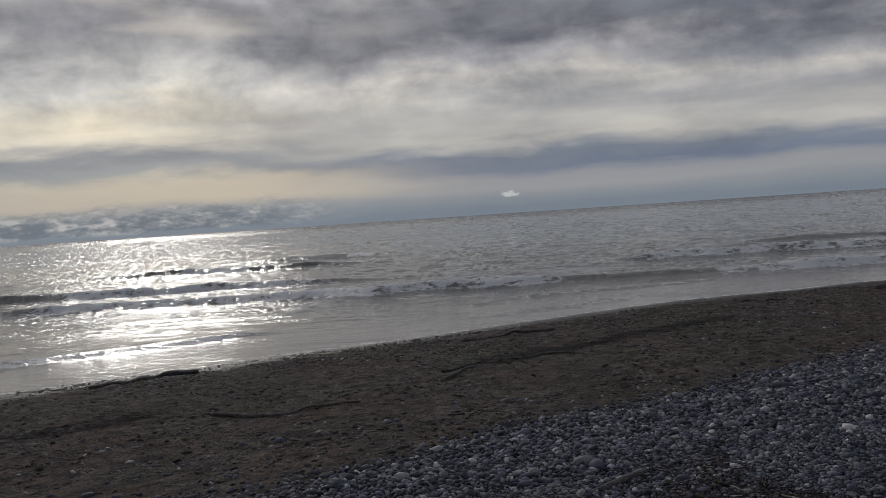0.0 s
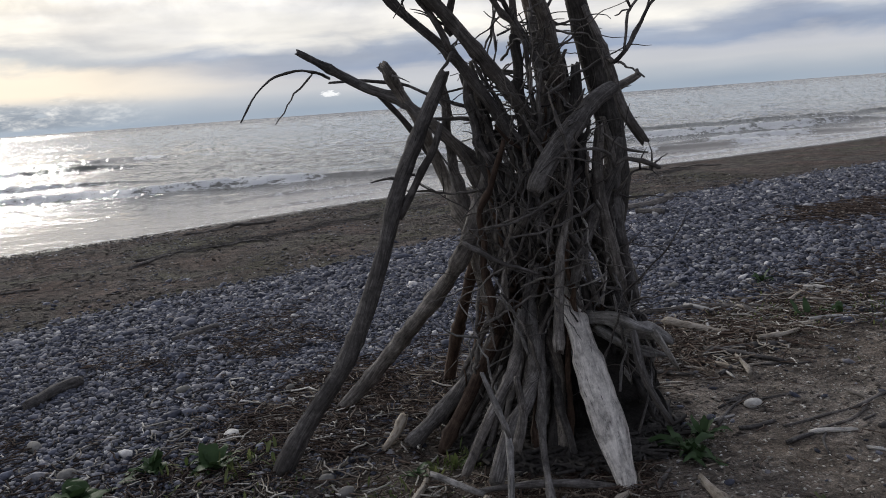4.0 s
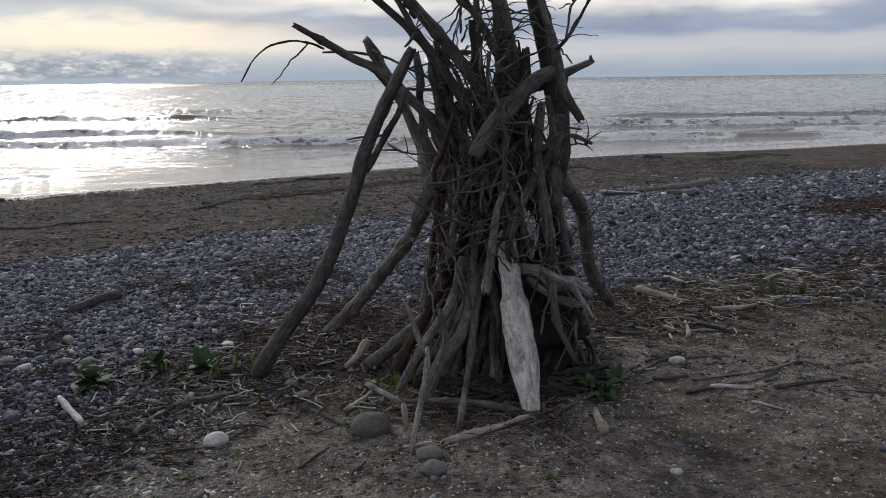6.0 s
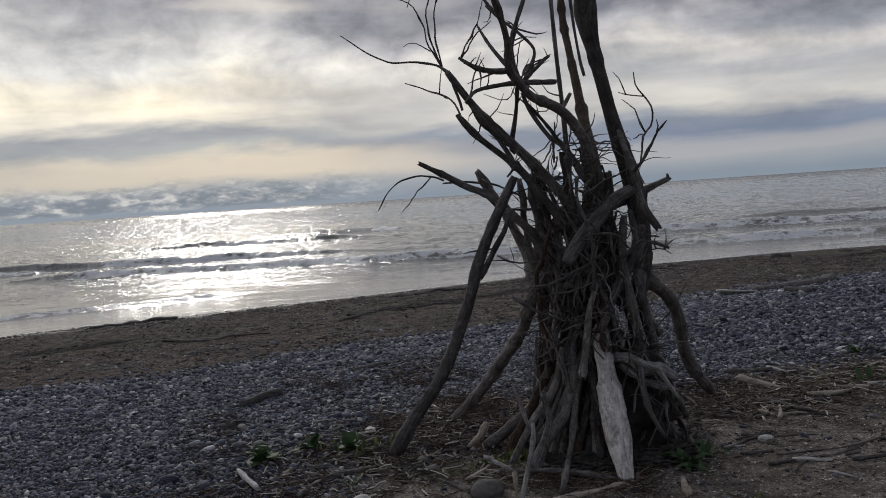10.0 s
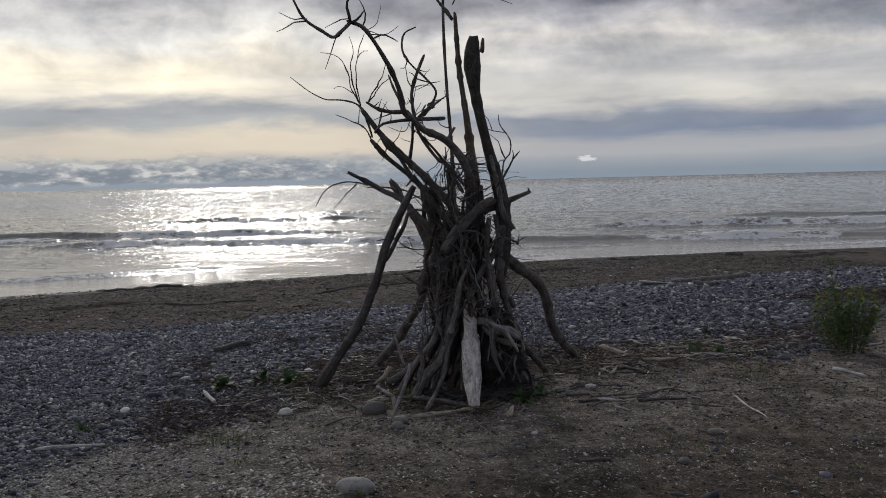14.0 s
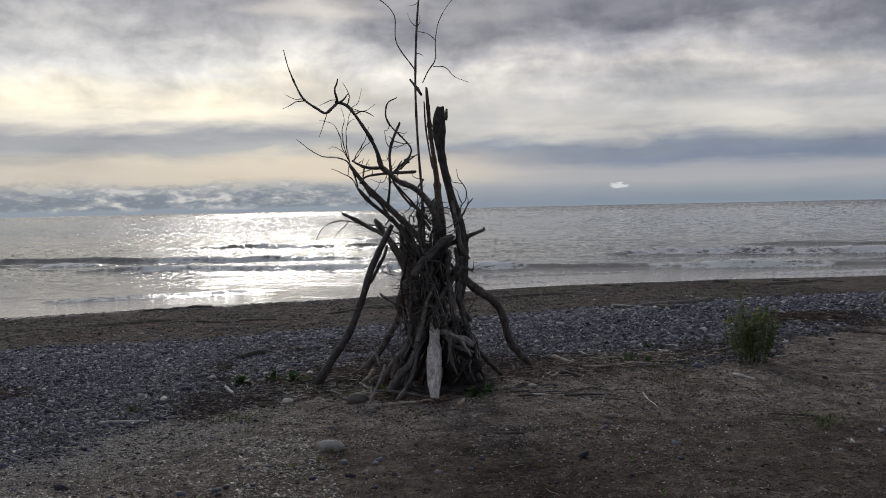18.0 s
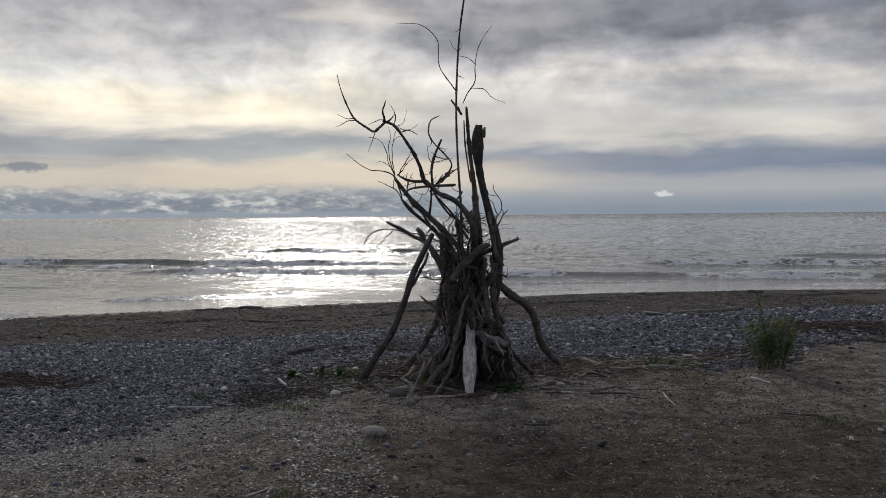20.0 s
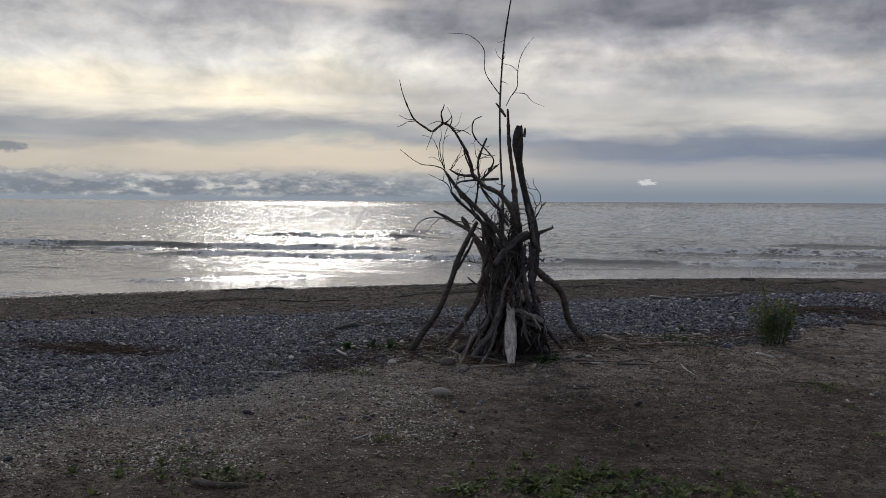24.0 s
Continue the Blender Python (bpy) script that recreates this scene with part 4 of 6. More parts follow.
part("branch", BARK, 0.018, 0.030, (1.75, 1.84, 2.05), (1.85, 1.90, 1.90), (1.95, 1.96, 1.78), (2.06, 2.02, 1.67), (2.22, 2.10, 1.49), (2.37, 2.15, 1.29), (2.49, 2.20, 1.06), spurs=6)
part("branch", BARK, 0.009, 0.014, (1.842, 1.900, 1.910), (1.895, 1.950, 1.797), (1.950, 2.000, 1.748), (2.010, 2.020, 1.654), (2.043, 2.050, 1.591))
part("branch", BARK, 0.015, 0.026, (1.77, 2.00, 1.85), (1.87, 2.03, 1.73), (2.02, 2.07, 1.60), (2.10, 2.10, 1.52), (2.25, 2.15, 1.30), (2.36, 2.20, 1.06), spurs=6)
part("branch", BARK, 0.010, 0.007, (2.050, 2.050, 1.575), (2.028, 2.030, 1.538), (2.008, 2.030, 1.517))
part("branch", BARK, 0.010, 0.014, (1.829, 1.850, 1.899), (1.862, 1.860, 1.942), (1.920, 1.870, 1.966), (2.089, 1.900, 1.983), (2.283, 2.100, 1.999), spurs=6)
part("branch", BARK, 0.007, 0.009, (1.808, 1.860, 1.865), (1.795, 1.860, 1.919), (1.775, 1.860, 1.974), (1.763, 1.850, 2.024))
part("branch", BARK, 0.012, 0.019, (1.82, 1.20, 2.55), (1.90, 1.25, 2.52), (1.95, 1.30, 2.45), (2.00, 1.38, 2.35), (2.03, 1.48, 2.27), (2.06, 1.60, 2.15), (2.06, 1.74, 2.03), (2.10, 1.86, 1.98), spurs=6)
part("branch", BARK, 0.018, 0.036, (2.05, 1.78, 2.04), (2.10, 1.85, 1.98), (2.16, 1.92, 1.91), (2.30, 2.00, 1.84), (2.40, 2.08, 1.72), (2.46, 2.15, 1.57), (2.51, 2.20, 1.36), (2.53, 2.22, 1.09), spurs=6)
part("branch", BARK, 0.010, 0.012, (2.092, 1.900, 1.980), (2.074, 1.960, 1.842), (2.041, 2.020, 1.687), (2.055, 2.050, 1.642), spurs=6)
part("branch", BARK, 0.009, 0.012, (2.111, 1.920, 1.930), (2.154, 1.980, 1.833), (2.242, 2.040, 1.703), (2.313, 2.080, 1.657), (2.412, 2.150, 1.519), spurs=6)
part("branch", BARK, 0.009, 0.012, (2.136, 1.950, 1.876), (2.221, 2.000, 1.777), (2.292, 2.060, 1.672), (2.413, 2.100, 1.463), spurs=6)
part("branch", BARK, 0.009, 0.012, (2.232, 1.950, 2.092), (2.160, 1.950, 2.032), (2.107, 1.950, 1.983))
part("branch", BARK, 0.011, 0.010, (2.36, 2.10, 1.93), (2.33, 2.08, 1.88), (2.31, 2.02, 1.84))
part("branch", BARK, 0.006, 0.012, (1.923, 2.550, 2.518), (2.003, 2.500, 2.427), (2.102, 2.450, 2.333), (2.185, 2.420, 2.228), (2.164, 2.350, 2.128), (2.120, 2.250, 2.036), spurs=6)
part("branch", BARK, 0.012, 0.012, (2.15, 2.10, 2.45), (2.11, 2.06, 2.34), (2.07, 2.02, 2.19), (2.08, 1.98, 2.08), (2.11, 1.90, 1.98), spurs=6)
part("branch", BARK, 0.006, 0.007, (2.138, 2.200, 2.107), (2.127, 2.100, 2.053), (2.145, 2.000, 1.989))
part("branch", BARK, 0.006, 0.008, (2.266, 2.200, 2.151), (2.199, 2.150, 2.092), (2.137, 2.100, 2.023))
part("branch", BARK, 0.009, 0.016, (1.828, 1.620, 2.088), (1.905, 1.660, 2.041), (1.980, 1.700, 2.024), (2.051, 1.760, 2.027), spurs=6)
part("branch", BARK, 0.007, 0.012, (1.899, 2.050, 2.313), (1.960, 1.950, 2.192), (2.045, 1.820, 2.061))
part("twig", BARK, 0.003, 0.007, (1.153, 2.100, 2.336), (1.278, 2.080, 2.239), (1.391, 2.050, 2.174), (1.631, 1.970, 2.131), (1.756, 1.850, 2.053), sides=6, gap=0.03, bend=0.007)
part("twig", BARK, 0.003, 0.006, (1.494, 2.070, 2.049), (1.581, 2.050, 2.014), (1.684, 2.000, 1.969), (1.759, 1.920, 1.914), (1.793, 1.900, 1.845), sides=6, gap=0.03, bend=0.007)
part("twig", BARK, 0.002, 0.004, (1.704, 1.950, 2.086), (1.691, 1.970, 2.022), (1.683, 1.980, 1.972), sides=6, gap=0.03, bend=0.007)
part("twig", BARK, 0.002, 0.005, (1.423, 1.980, 2.486), (1.524, 1.980, 2.463), (1.582, 1.980, 2.413), (1.623, 1.970, 2.337), (1.640, 1.960, 2.225), (1.712, 1.950, 2.093), sides=6, gap=0.03, bend=0.007)
part("twig", BARK, 0.002, 0.005, (1.636, 1.970, 2.591), (1.663, 1.970, 2.499), (1.639, 1.970, 2.372), (1.669, 1.960, 2.206), (1.712, 1.950, 2.093), sides=6, gap=0.03, bend=0.007)
part("twig", BARK, 0.002, 0.005, (1.752, 1.950, 2.600), (1.719, 1.950, 2.511), (1.689, 1.950, 2.404), (1.681, 1.950, 2.277), (1.712, 1.950, 2.093), sides=6, gap=0.03, bend=0.007)
part("twig", BARK, 0.002, 0.004, (1.773, 1.950, 2.479), (1.729, 1.950, 2.471), (1.697, 1.950, 2.429), sides=6, gap=0.03, bend=0.007)
part("twig", BARK, 0.002, 0.004, (1.508, 1.980, 2.226), (1.559, 1.970, 2.241), (1.653, 1.960, 2.188), sides=6, gap=0.03, bend=0.007)
part("twig", BARK, 0.002, 0.005, (1.949, 1.750, 2.387), (1.929, 1.720, 2.289), (1.875, 1.680, 2.183), (1.832, 1.640, 2.087), sides=6, gap=0.03, bend=0.007)
part("twig", BARK, 0.002, 0.005, (1.983, 1.800, 2.287), (1.910, 1.740, 2.213), (1.859, 1.680, 2.131), (1.835, 1.640, 2.087), sides=6, gap=0.03, bend=0.007)
part("pole", BARK, 0.006, 0.015, (2.444, 2.200, 4.236), (2.405, 2.200, 4.045), (2.324, 2.200, 3.502), (2.286, 2.200, 2.894), (2.293, 2.200, 2.346), (2.324, 2.200, 1.803), (2.335, 2.200, 1.406), (2.343, 2.200, 0.908), label="tall thin pole rising above the heap", spurs=5)
part("twig", BARK, 0.002, 0.006, (1.674, 2.200, 3.650), (1.926, 2.200, 3.615), (2.099, 2.200, 3.450), (2.109, 2.200, 3.205), (2.281, 2.200, 2.943), sides=6, gap=0.03, bend=0.007)
part("twig", BARK, 0.002, 0.006, (2.659, 2.200, 3.574), (2.546, 2.200, 3.433), (2.483, 2.200, 3.253), (2.481, 2.200, 3.041), (2.405, 2.200, 2.921), (2.354, 2.200, 2.819), sides=6, gap=0.03, bend=0.007)
part("twig", BARK, 0.002, 0.004, (2.786, 2.200, 2.801), (2.652, 2.200, 2.859), (2.572, 2.200, 2.946), (2.455, 2.200, 2.962), sides=6, gap=0.03, bend=0.007)
part("twig", BARK, 0.002, 0.005, (2.310, 2.200, 3.290), (2.421, 2.200, 3.256), (2.488, 2.200, 3.192), sides=6, gap=0.03, bend=0.007)
part("trunk", TAN, 0.02, 0.05, (2.34, 2.45, 2.80), (2.35, 2.48, 2.55), (2.36, 2.50, 2.37), (2.385, 2.48, 2.20), (2.415, 2.45, 1.99), (2.44, 2.38, 1.78), (2.465, 2.33, 1.60), (2.48, 2.28, 1.30), (2.48, 2.24, 1.00), label="tan bare trunk with peeled bark", radii=[0.014, 0.018, 0.020, 0.022, 0.026, 0.036, 0.046, 0.046, 0.042], gnarl=0.2)
part("branch", BARK, 0.006, 0.009, (2.382, 2.100, 2.633), (2.390, 2.120, 2.379), (2.420, 2.150, 2.129), (2.440, 2.150, 2.027))
part("branch", BARK, 0.010, 0.012, (2.256, 2.100, 2.838), (2.314, 2.100, 2.762), (2.361, 2.080, 2.694))


part("log", BLACK, 0.05, 0.07, (2.49, 2.34, 2.60), (2.48, 2.33, 2.50), (2.48, 2.31, 2.36), (2.50, 2.26, 2.18), (2.54, 2.24, 1.98), (2.59, 2.25, 1.76), (2.645, 2.26, 1.55), (2.68, 2.24, 1.38), (2.70, 2.18, 1.18), (2.69, 2.14, 0.98), (2.66, 2.14, 0.80), label="tall dark log with a swollen club-like head", radii=[0.042, 0.062, 0.065, 0.055, 0.040, 0.036, 0.036, 0.038, 0.042, 0.046, 0.050, 0.052, 0.053, 0.052, 0.049, 0.045, 0.040, 0.034], gap=0.035, gnarl=0.15, sides=11)
part("knob", BARK, 0.02, 0.012, (2.56, 2.22, 2.48), (2.57, 2.22, 2.57), sides=7)
part("plank", PLANK, 0.05, 0.03, (2.505, 1.625, -0.01), (2.49, 1.74, 0.17), (2.475, 1.85, 0.33), (2.455, 2.0, 0.55), (2.45, 2.10, 0.70), label="bleached pale plank leaning against the heap", radii=[0.030, 0.050, 0.066, 0.068, 0.062, 0.052, 0.048, 0.046, 0.036], flat=0.36, wide=(1, 0.12, 0), gnarl=0.22, gap=0.03, sides=12)

# inner sticks that fill the heap: they lean in from all sides and cross at the neck
rng = np.random.default_rng(5)
for i in range(52):
    th = i / 52 * 2 * math.pi + rng.uniform(-0.12, 0.12)
    ang = math.atan2(math.sin(th), math.cos(th))
    hollow = -1.45 < ang < 0.05                           # gap beside the plank: its shade is put into black sticks
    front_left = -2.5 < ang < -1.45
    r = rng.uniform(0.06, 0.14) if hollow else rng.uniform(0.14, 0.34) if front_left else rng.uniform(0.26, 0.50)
    foot = np.array((2.40 + r * math.cos(th), 2.24 + 0.95 * r * math.sin(th), 0.0))
    foot[2] = float(ground_height(foot[0], foot[1])) + 0.01
    z1 = rng.uniform(0.70, 1.35)
    over = rng.uniform(0.02, 0.16)                        # how far past the middle the head lies
    head = np.array((2.40 - over * math.cos(th) + rng.normal(0, 0.04), 2.18 - 0.8 * over * math.sin(th) + rng.normal(0, 0.03), z1))
    mid = foot * 0.5 + head * 0.5 + rng.normal(0, 0.03, 3) + np.array((math.cos(th), math.sin(th), 0)) * -0.05
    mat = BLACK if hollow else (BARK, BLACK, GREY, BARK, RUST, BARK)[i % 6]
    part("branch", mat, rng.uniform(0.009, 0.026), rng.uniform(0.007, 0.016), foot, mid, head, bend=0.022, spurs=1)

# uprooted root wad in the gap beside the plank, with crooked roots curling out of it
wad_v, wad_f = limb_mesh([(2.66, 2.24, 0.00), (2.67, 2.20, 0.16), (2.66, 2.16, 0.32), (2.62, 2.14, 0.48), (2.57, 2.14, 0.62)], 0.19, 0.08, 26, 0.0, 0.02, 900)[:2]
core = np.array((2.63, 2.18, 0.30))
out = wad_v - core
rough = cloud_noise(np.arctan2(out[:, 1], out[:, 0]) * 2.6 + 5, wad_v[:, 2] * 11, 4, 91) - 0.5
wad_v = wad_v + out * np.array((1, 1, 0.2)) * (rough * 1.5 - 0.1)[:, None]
# the wad's black colour stands for the shade under the pale root
mesh_object("root_wad", wad_v - np.array((2.4, 2.2, 0.0)), wad_f, BLACK, tepee, "root wad blackened for the shade of the gap", uv=[(0.1 * k, 0.07 * k) for k in range(sum(len(q) for q in wad_f))])
for i in range(22):
    u = i / 21
    th = -1.75 + 2.3 * u + rng.normal(0, 0.1)
    z0 = rng.uniform(0.10, 0.55)
    reach = (0.16 - 0.12 * z0) * rng.uniform(0.9, 1.3)
    way = np.array((math.cos(th), math.sin(th), 0.0))
    side = np.array((-math.sin(th), math.cos(th), 0.0)) * rng.choice((-1, 1))
    base = np.array((2.65, 2.19, z0))
    drop = min(z0 - 0.03, rng.uniform(0.06, 0.26))
    tip = base + way * (reach + 0.05) + side * rng.uniform(0.0, 0.10) - np.array((0, 0, drop))
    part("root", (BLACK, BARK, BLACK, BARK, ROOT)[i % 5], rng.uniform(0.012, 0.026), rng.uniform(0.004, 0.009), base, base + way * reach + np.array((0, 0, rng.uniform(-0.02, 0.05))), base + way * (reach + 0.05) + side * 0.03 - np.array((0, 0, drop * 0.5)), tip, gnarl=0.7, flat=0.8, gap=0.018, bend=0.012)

# crooked sticks packed in the neck of the heap
for i in range(46):
    z0, tall = rng.uniform(0.40, 0.95), rng.uniform(0.35, 0.80)
    th = i * 2.4
    lean = rng.uniform(-1.1, 1.1) + (math.pi if i % 2 else 0.0)
    wide = 0.24 - 0.10 * (z0 - 0.4)
    foot = np.array((2.40 + wide * math.cos(th), 2.17 + 0.8 * wide * math.sin(th), z0))
    head = np.array((2.34 - 0.08 * (z0 + tall - 1.0) + 0.19 * math.cos(th + lean) + rng.normal(0, 0.04), 2.14 + 0.14 * math.sin(th + lean), z0 + tall))
    mid = foot * 0.5 + head * 0.5 + rng.normal(0, 0.04, 3)
    part("branch", (BARK, BLACK, BARK, GREY, RUST)[i % 5], rng.uniform(0.007, 0.019), rng.uniform(0.004, 0.010), foot, mid, head, bend=0.018, spurs=2, gnarl=0.34)

# long thin sticks lying across the sides of the heap
for i in range(30):
    z = rng.uniform(0.22, 1.05)
    reach = 0.50 - 0.26 * min(z, 1.0)
    th, wrap = rng.uniform(-3.6, 0.6), rng.choice((-1, 1)) * rng.uniform(0.3, 0.7)
    if z < 0.8 and min(th, th + wrap) - 0.3 < -1.43 < max(th, th + wrap) + 0.3:
        continue
    line = []
    for k_ in (0.0, 0.35, 0.7, 1.0):
        ang = th + wrap * k_
        line.append((2.42 + reach * 0.85 * math.cos(ang), 2.18 + reach * 0.85 * math.sin(ang), z + rng.uniform(-0.05, 0.05) + 0.34 * (k_ - 0.4) * (1 if i % 3 else -1)))
    part("twig", [GREY, ROOT, BARK][i % 3], rng.uniform(0.004, 0.009), 0.0025, *line, sides=6, gap=0.03, bend=0.012, spurs=2)

# thin twigs tangled in the neck of the heap
for i in range(230):
    z = rng.uniform(0.45, 1.70)
    spread = 0.15 + 0.18 * max(0, 1.25 - z)
    th = rng.uniform(0, 2 * math.pi)
    a = np.array((2.41 - 0.1 * (z - 1) + spread * math.cos(th), 2.15 + spread * math.sin(th), z))
    out = np.array((math.cos(th), math.sin(th), rng.uniform(-0.4, 0.9))) + rng.normal(0, 0.6, 3)
    out /= np.linalg.norm(out)
    length = rng.uniform(0.06, 0.24) * (1.7 if i % 5 == 1 else 1.0)
    mid = a + out * length * 0.5 + rng.normal(0, 0.025, 3)
    part("twig", GREY if i % 5 == 0 else BARK, rng.uniform(0.0025, 0.0065), 0.0014, a - out * 0.12, mid, a + out * length, sides=5, gap=0.025, bend=0.012)


# ---- stones, pebbles and grit ----
def ball(level):
    bm = bmesh.new()
    bmesh.ops.create_icosphere(bm, subdivisions=level, radius=1.0)
    v = np.array([p.co[:] for p in bm.verts])
    f = np.array([[p.index for p in q.verts] for q in bm.faces])
    bm.free()
    return v, f


def gem():
    """Eight faces, for grit and for pebbles far off."""
    v = np.array([(1, 0, 0), (0, 1, 0), (-1, 0, 0), (0, -1, 0), (0, 0, 1), (0, 0, -1)], float)
    f = np.array([(0, 1, 4), (1, 2, 4), (2, 3, 4), (3, 0, 4), (1, 0, 5), (2, 1, 5), (3, 2, 5), (0, 3, 5)])
    return v, f


def big_mesh(name, verts, tris, mat):
    """One mesh out of many pieces: verts n x k x 3, the triangles of one piece."""
    n, k, _ = verts.shape
    faces = (tris[None] + (np.arange(n) * k)[:, None, None]).reshape(-1, 3)
    me = bpy.data.meshes.new(name)
    me.vertices.add(n * k)
    me.vertices.foreach_set("co", verts.astype(np.float32).ravel())
    me.loops.add(faces.size)
    me.loops.foreach_set("vertex_index", faces.astype(np.int32).ravel())
    me.polygons.add(len(faces))
    me.polygons.foreach_set("loop_start", np.arange(0, faces.size, 3, dtype=np.int32))
    me.polygons.foreach_set("use_smooth", np.ones(len(faces), bool))
    me.update(calc_edges=True)
    me.materials.append(mat)
    return new(name, me)


def scattered(name, mat, level, x, y, size, rng, sink=0.25, squash=(0.45, 0.8), lumpy=0.16):
    v, f = ball(level) if level else gem()
    n = len(x)
    turn = rng.uniform(0, 2 * math.pi, n)
    long = size * rng.uniform(1.0, 1.7, n)
    broad = size * rng.uniform(0.75, 1.0, n)
    high = size * rng.uniform(*squash, n)
    bumps = 1 + lumpy * rng.normal(0, 0.6, (n, len(v), 1))
    p = v[None] * bumps * np.stack([long, broad, high], -1)[:, None, :]
    tip_x, tip_y = rng.normal(0, 0.22, n)[:, None], rng.normal(0, 0.22, n)[:, None]
    p[..., 2] += p[..., 0] * tip_x + p[..., 1] * tip_y
    c, s_ = np.cos(turn)[:, None], np.sin(turn)[:, None]
    q = np.stack([p[..., 0] * c - p[..., 1] * s_ + x[:, None], p[..., 0] * s_ + p[..., 1] * c + y[:, None], p[..., 2] + (ground_height(x, y) + high * sink)[:, None]], -1)
    return big_mesh(name, q, f, mat)


def jitter(a0, a1, s0, s1, gap, rng):
    a, s = np.meshgrid(np.arange(a0, a1, gap), np.arange(s0, s1, gap), indexing="ij")
    return a.ravel() + rng.uniform(-0.5, 0.5, a.size) * gap, s.ravel() + rng.uniform(-0.5, 0.5, a.size) * gap


def pebble_field(a0, a1, s0, s1, gap, level, name, label, skip=None):
    rng = np.random.default_rng(int(abs(a0 * 71 + s0 * 13 + gap * 1000)) + 3)
    a, s = jitter(a0, a1, s0, s1, gap, rng)
    keep = rng.uniform(0, 1, a.size) < gravel_cover(a, s) ** 0.8 * 0.97 + 0.015
    if skip is not None:
        keep &= ~((a > skip[0]) & (a < skip[1]) & (s > skip[2]) & (s < skip[3]))
    a, s = a[keep], s[keep]
    x, y = from_shore(a, s)
    size = gap * 0.50 * np.exp(rng.normal(0, 0.36, len(x)))
    size = np.where(rng.uniform(0, 1, len(x)) < 0.025, size * 1.7, size)
    return tagged(scattered(name, PEBBLE, level, x, y, size, rng), label, "pebbles", kind="stuff")


NEAR = (-1.6, 5.4, -1.2, 4.0)
pebble_field(*NEAR, 0.0205, 1, "near_pebbles", "rounded grey and white shore pebbles beside the tepee")
pebble_field(-4, 10, -2.2, 6.4, 0.0275, 1, "pebble_bank", "bank of small grey beach pebbles", NEAR)
pebble_field(10, 17, 1.5, 6.4, 0.038, 0, "far_pebbles", "bank of grey pebbles farther along the beach")
pebble_field(17, 26, 1.5, 6.4, 0.070, 0, "distant_pebbles", "distant bank of grey pebbles along the shore")
pebble_field(-14, -4, -3.5, 6.4, 0.060, 0, "outer_pebbles", "bank of grey pebbles at the outer beach")


def grit(a0, a1, s0, s1, count, size, seed, name, label, mat):
    rng = np.random.default_rng(seed)
    a, s = rng.uniform(a0, a1, count), rng.uniform(s0, s1, count)
    keep = rng.uniform(0, 1, count) < 0.25 + 1.5 * step(cloud_noise(a * 1.3, s * 1.3, 3, seed), 0.45, 0.7)
    x, y = from_shore(a[keep], s[keep])
    d = size * np.minimum(np.exp(rng.normal(0, 0.4, len(x))), 1.8)
    return tagged(scattered(name, mat, 0, x, y, d * 1.15, rng, 0.15, (0.25, 0.6), 0.3), label, "grit", kind="stuff")


grit(-2.5, 7.5, -4.6, 2.2, 34000, 0.0046, 31, "shell_grit", "pale shell bits and grit on trodden dirt", SHELL)
grit(-3.5, 1.8, -2.6, 1.2, 44000, 0.0078, 35, "crushed_shell", "pale crushed shells and gravel beside the pebble bank", SHELL)
grit(0.0, 5.2, -1.4, 1.6, 22000, 0.0044, 32, "shell_crumbs", "crushed shells and crumbs beside the tepee", SHELL)
grit(-5, 13, 5.2, 11.8, 11000, 0.011, 33, "sand_pebbles", "small dark pebbles scattered over the damp sand", PEBBLE)
grit(-2.5, 8, -4.6, 1.5, 1500, 0.0065, 34, "dirt_pebbles", "small brown pebbles half sunk in trodden dirt", CLOD)


grit(-6, 13, 5.0, 11.9, 12000, 0.017, 37, "sand_clods", "dark clods of damp sand on the shore", CLOD)
grit(-1.5, 7.0, -4.4, 1.6, 26000, 0.0080, 36, "dirt_crumbs", "brown crumbs and clods of trodden dirt", CLOD)


def boulder(name, x, y, long, broad, high, mat, label, turn=0.0, seed=1, group="", lump=0.10):
    rng = np.random.default_rng(seed)
    v, f = ball(4)
    r = 1 + lump * (cloud_noise(v[:, 0] * 1.3 + seed, v[:, 1] * 1.3 + v[:, 2] * 1.7, 3, seed) - 0.5) * 2
    p = v * r[:, None] * np.array((long / 2, broad / 2, high / 2))
    p[:, 2] = np.maximum(p[:, 2], -high * 0.34)
    c, s_ = math.cos(turn), math.sin(turn)
    p = np.stack([p[:, 0] * c - p[:, 1] * s_, p[:, 0] * s_ + p[:, 1] * c, p[:, 2]], -1)
    ob = mesh_object(name, p, f, mat)
    ob.location = (x, y, float(ground_height(x, y)) + high * 0.24)
    return tagged(ob, label, "stone", group)


boulder("stone", 1.84, 1.52, 0.165, 0.13, 0.11, ROCK, "grey humped stone at the foot of the tepee", 0.2, 3)
boulder("stone", 1.24, 1.44, 0.100, 0.08, 0.062, WHITE_ROCK, "smooth white stone on dirt and straw", 0.5, 4)
boulder("stone", 2.07, 1.23, 0.105, 0.08, 0.055, ROCK, "flat dark grey stone in the dirt", 0.1, 5)
boulder("stone", 2.08, 1.10, 0.092, 0.075, 0.060, ROCK, "greenish grey round stone in the dirt", -0.2, 6)
boulder("stone", 2.07, 0.02, 0.195, 0.12, 0.095, PALE_ROCK, "long pale grey stone on open dirt", 0.05, 7)
boulder("stone", 4.00, 1.09, 0.095, 0.07, 0.045, ROCK, "small grey stone on open dirt", 0.4, 8)
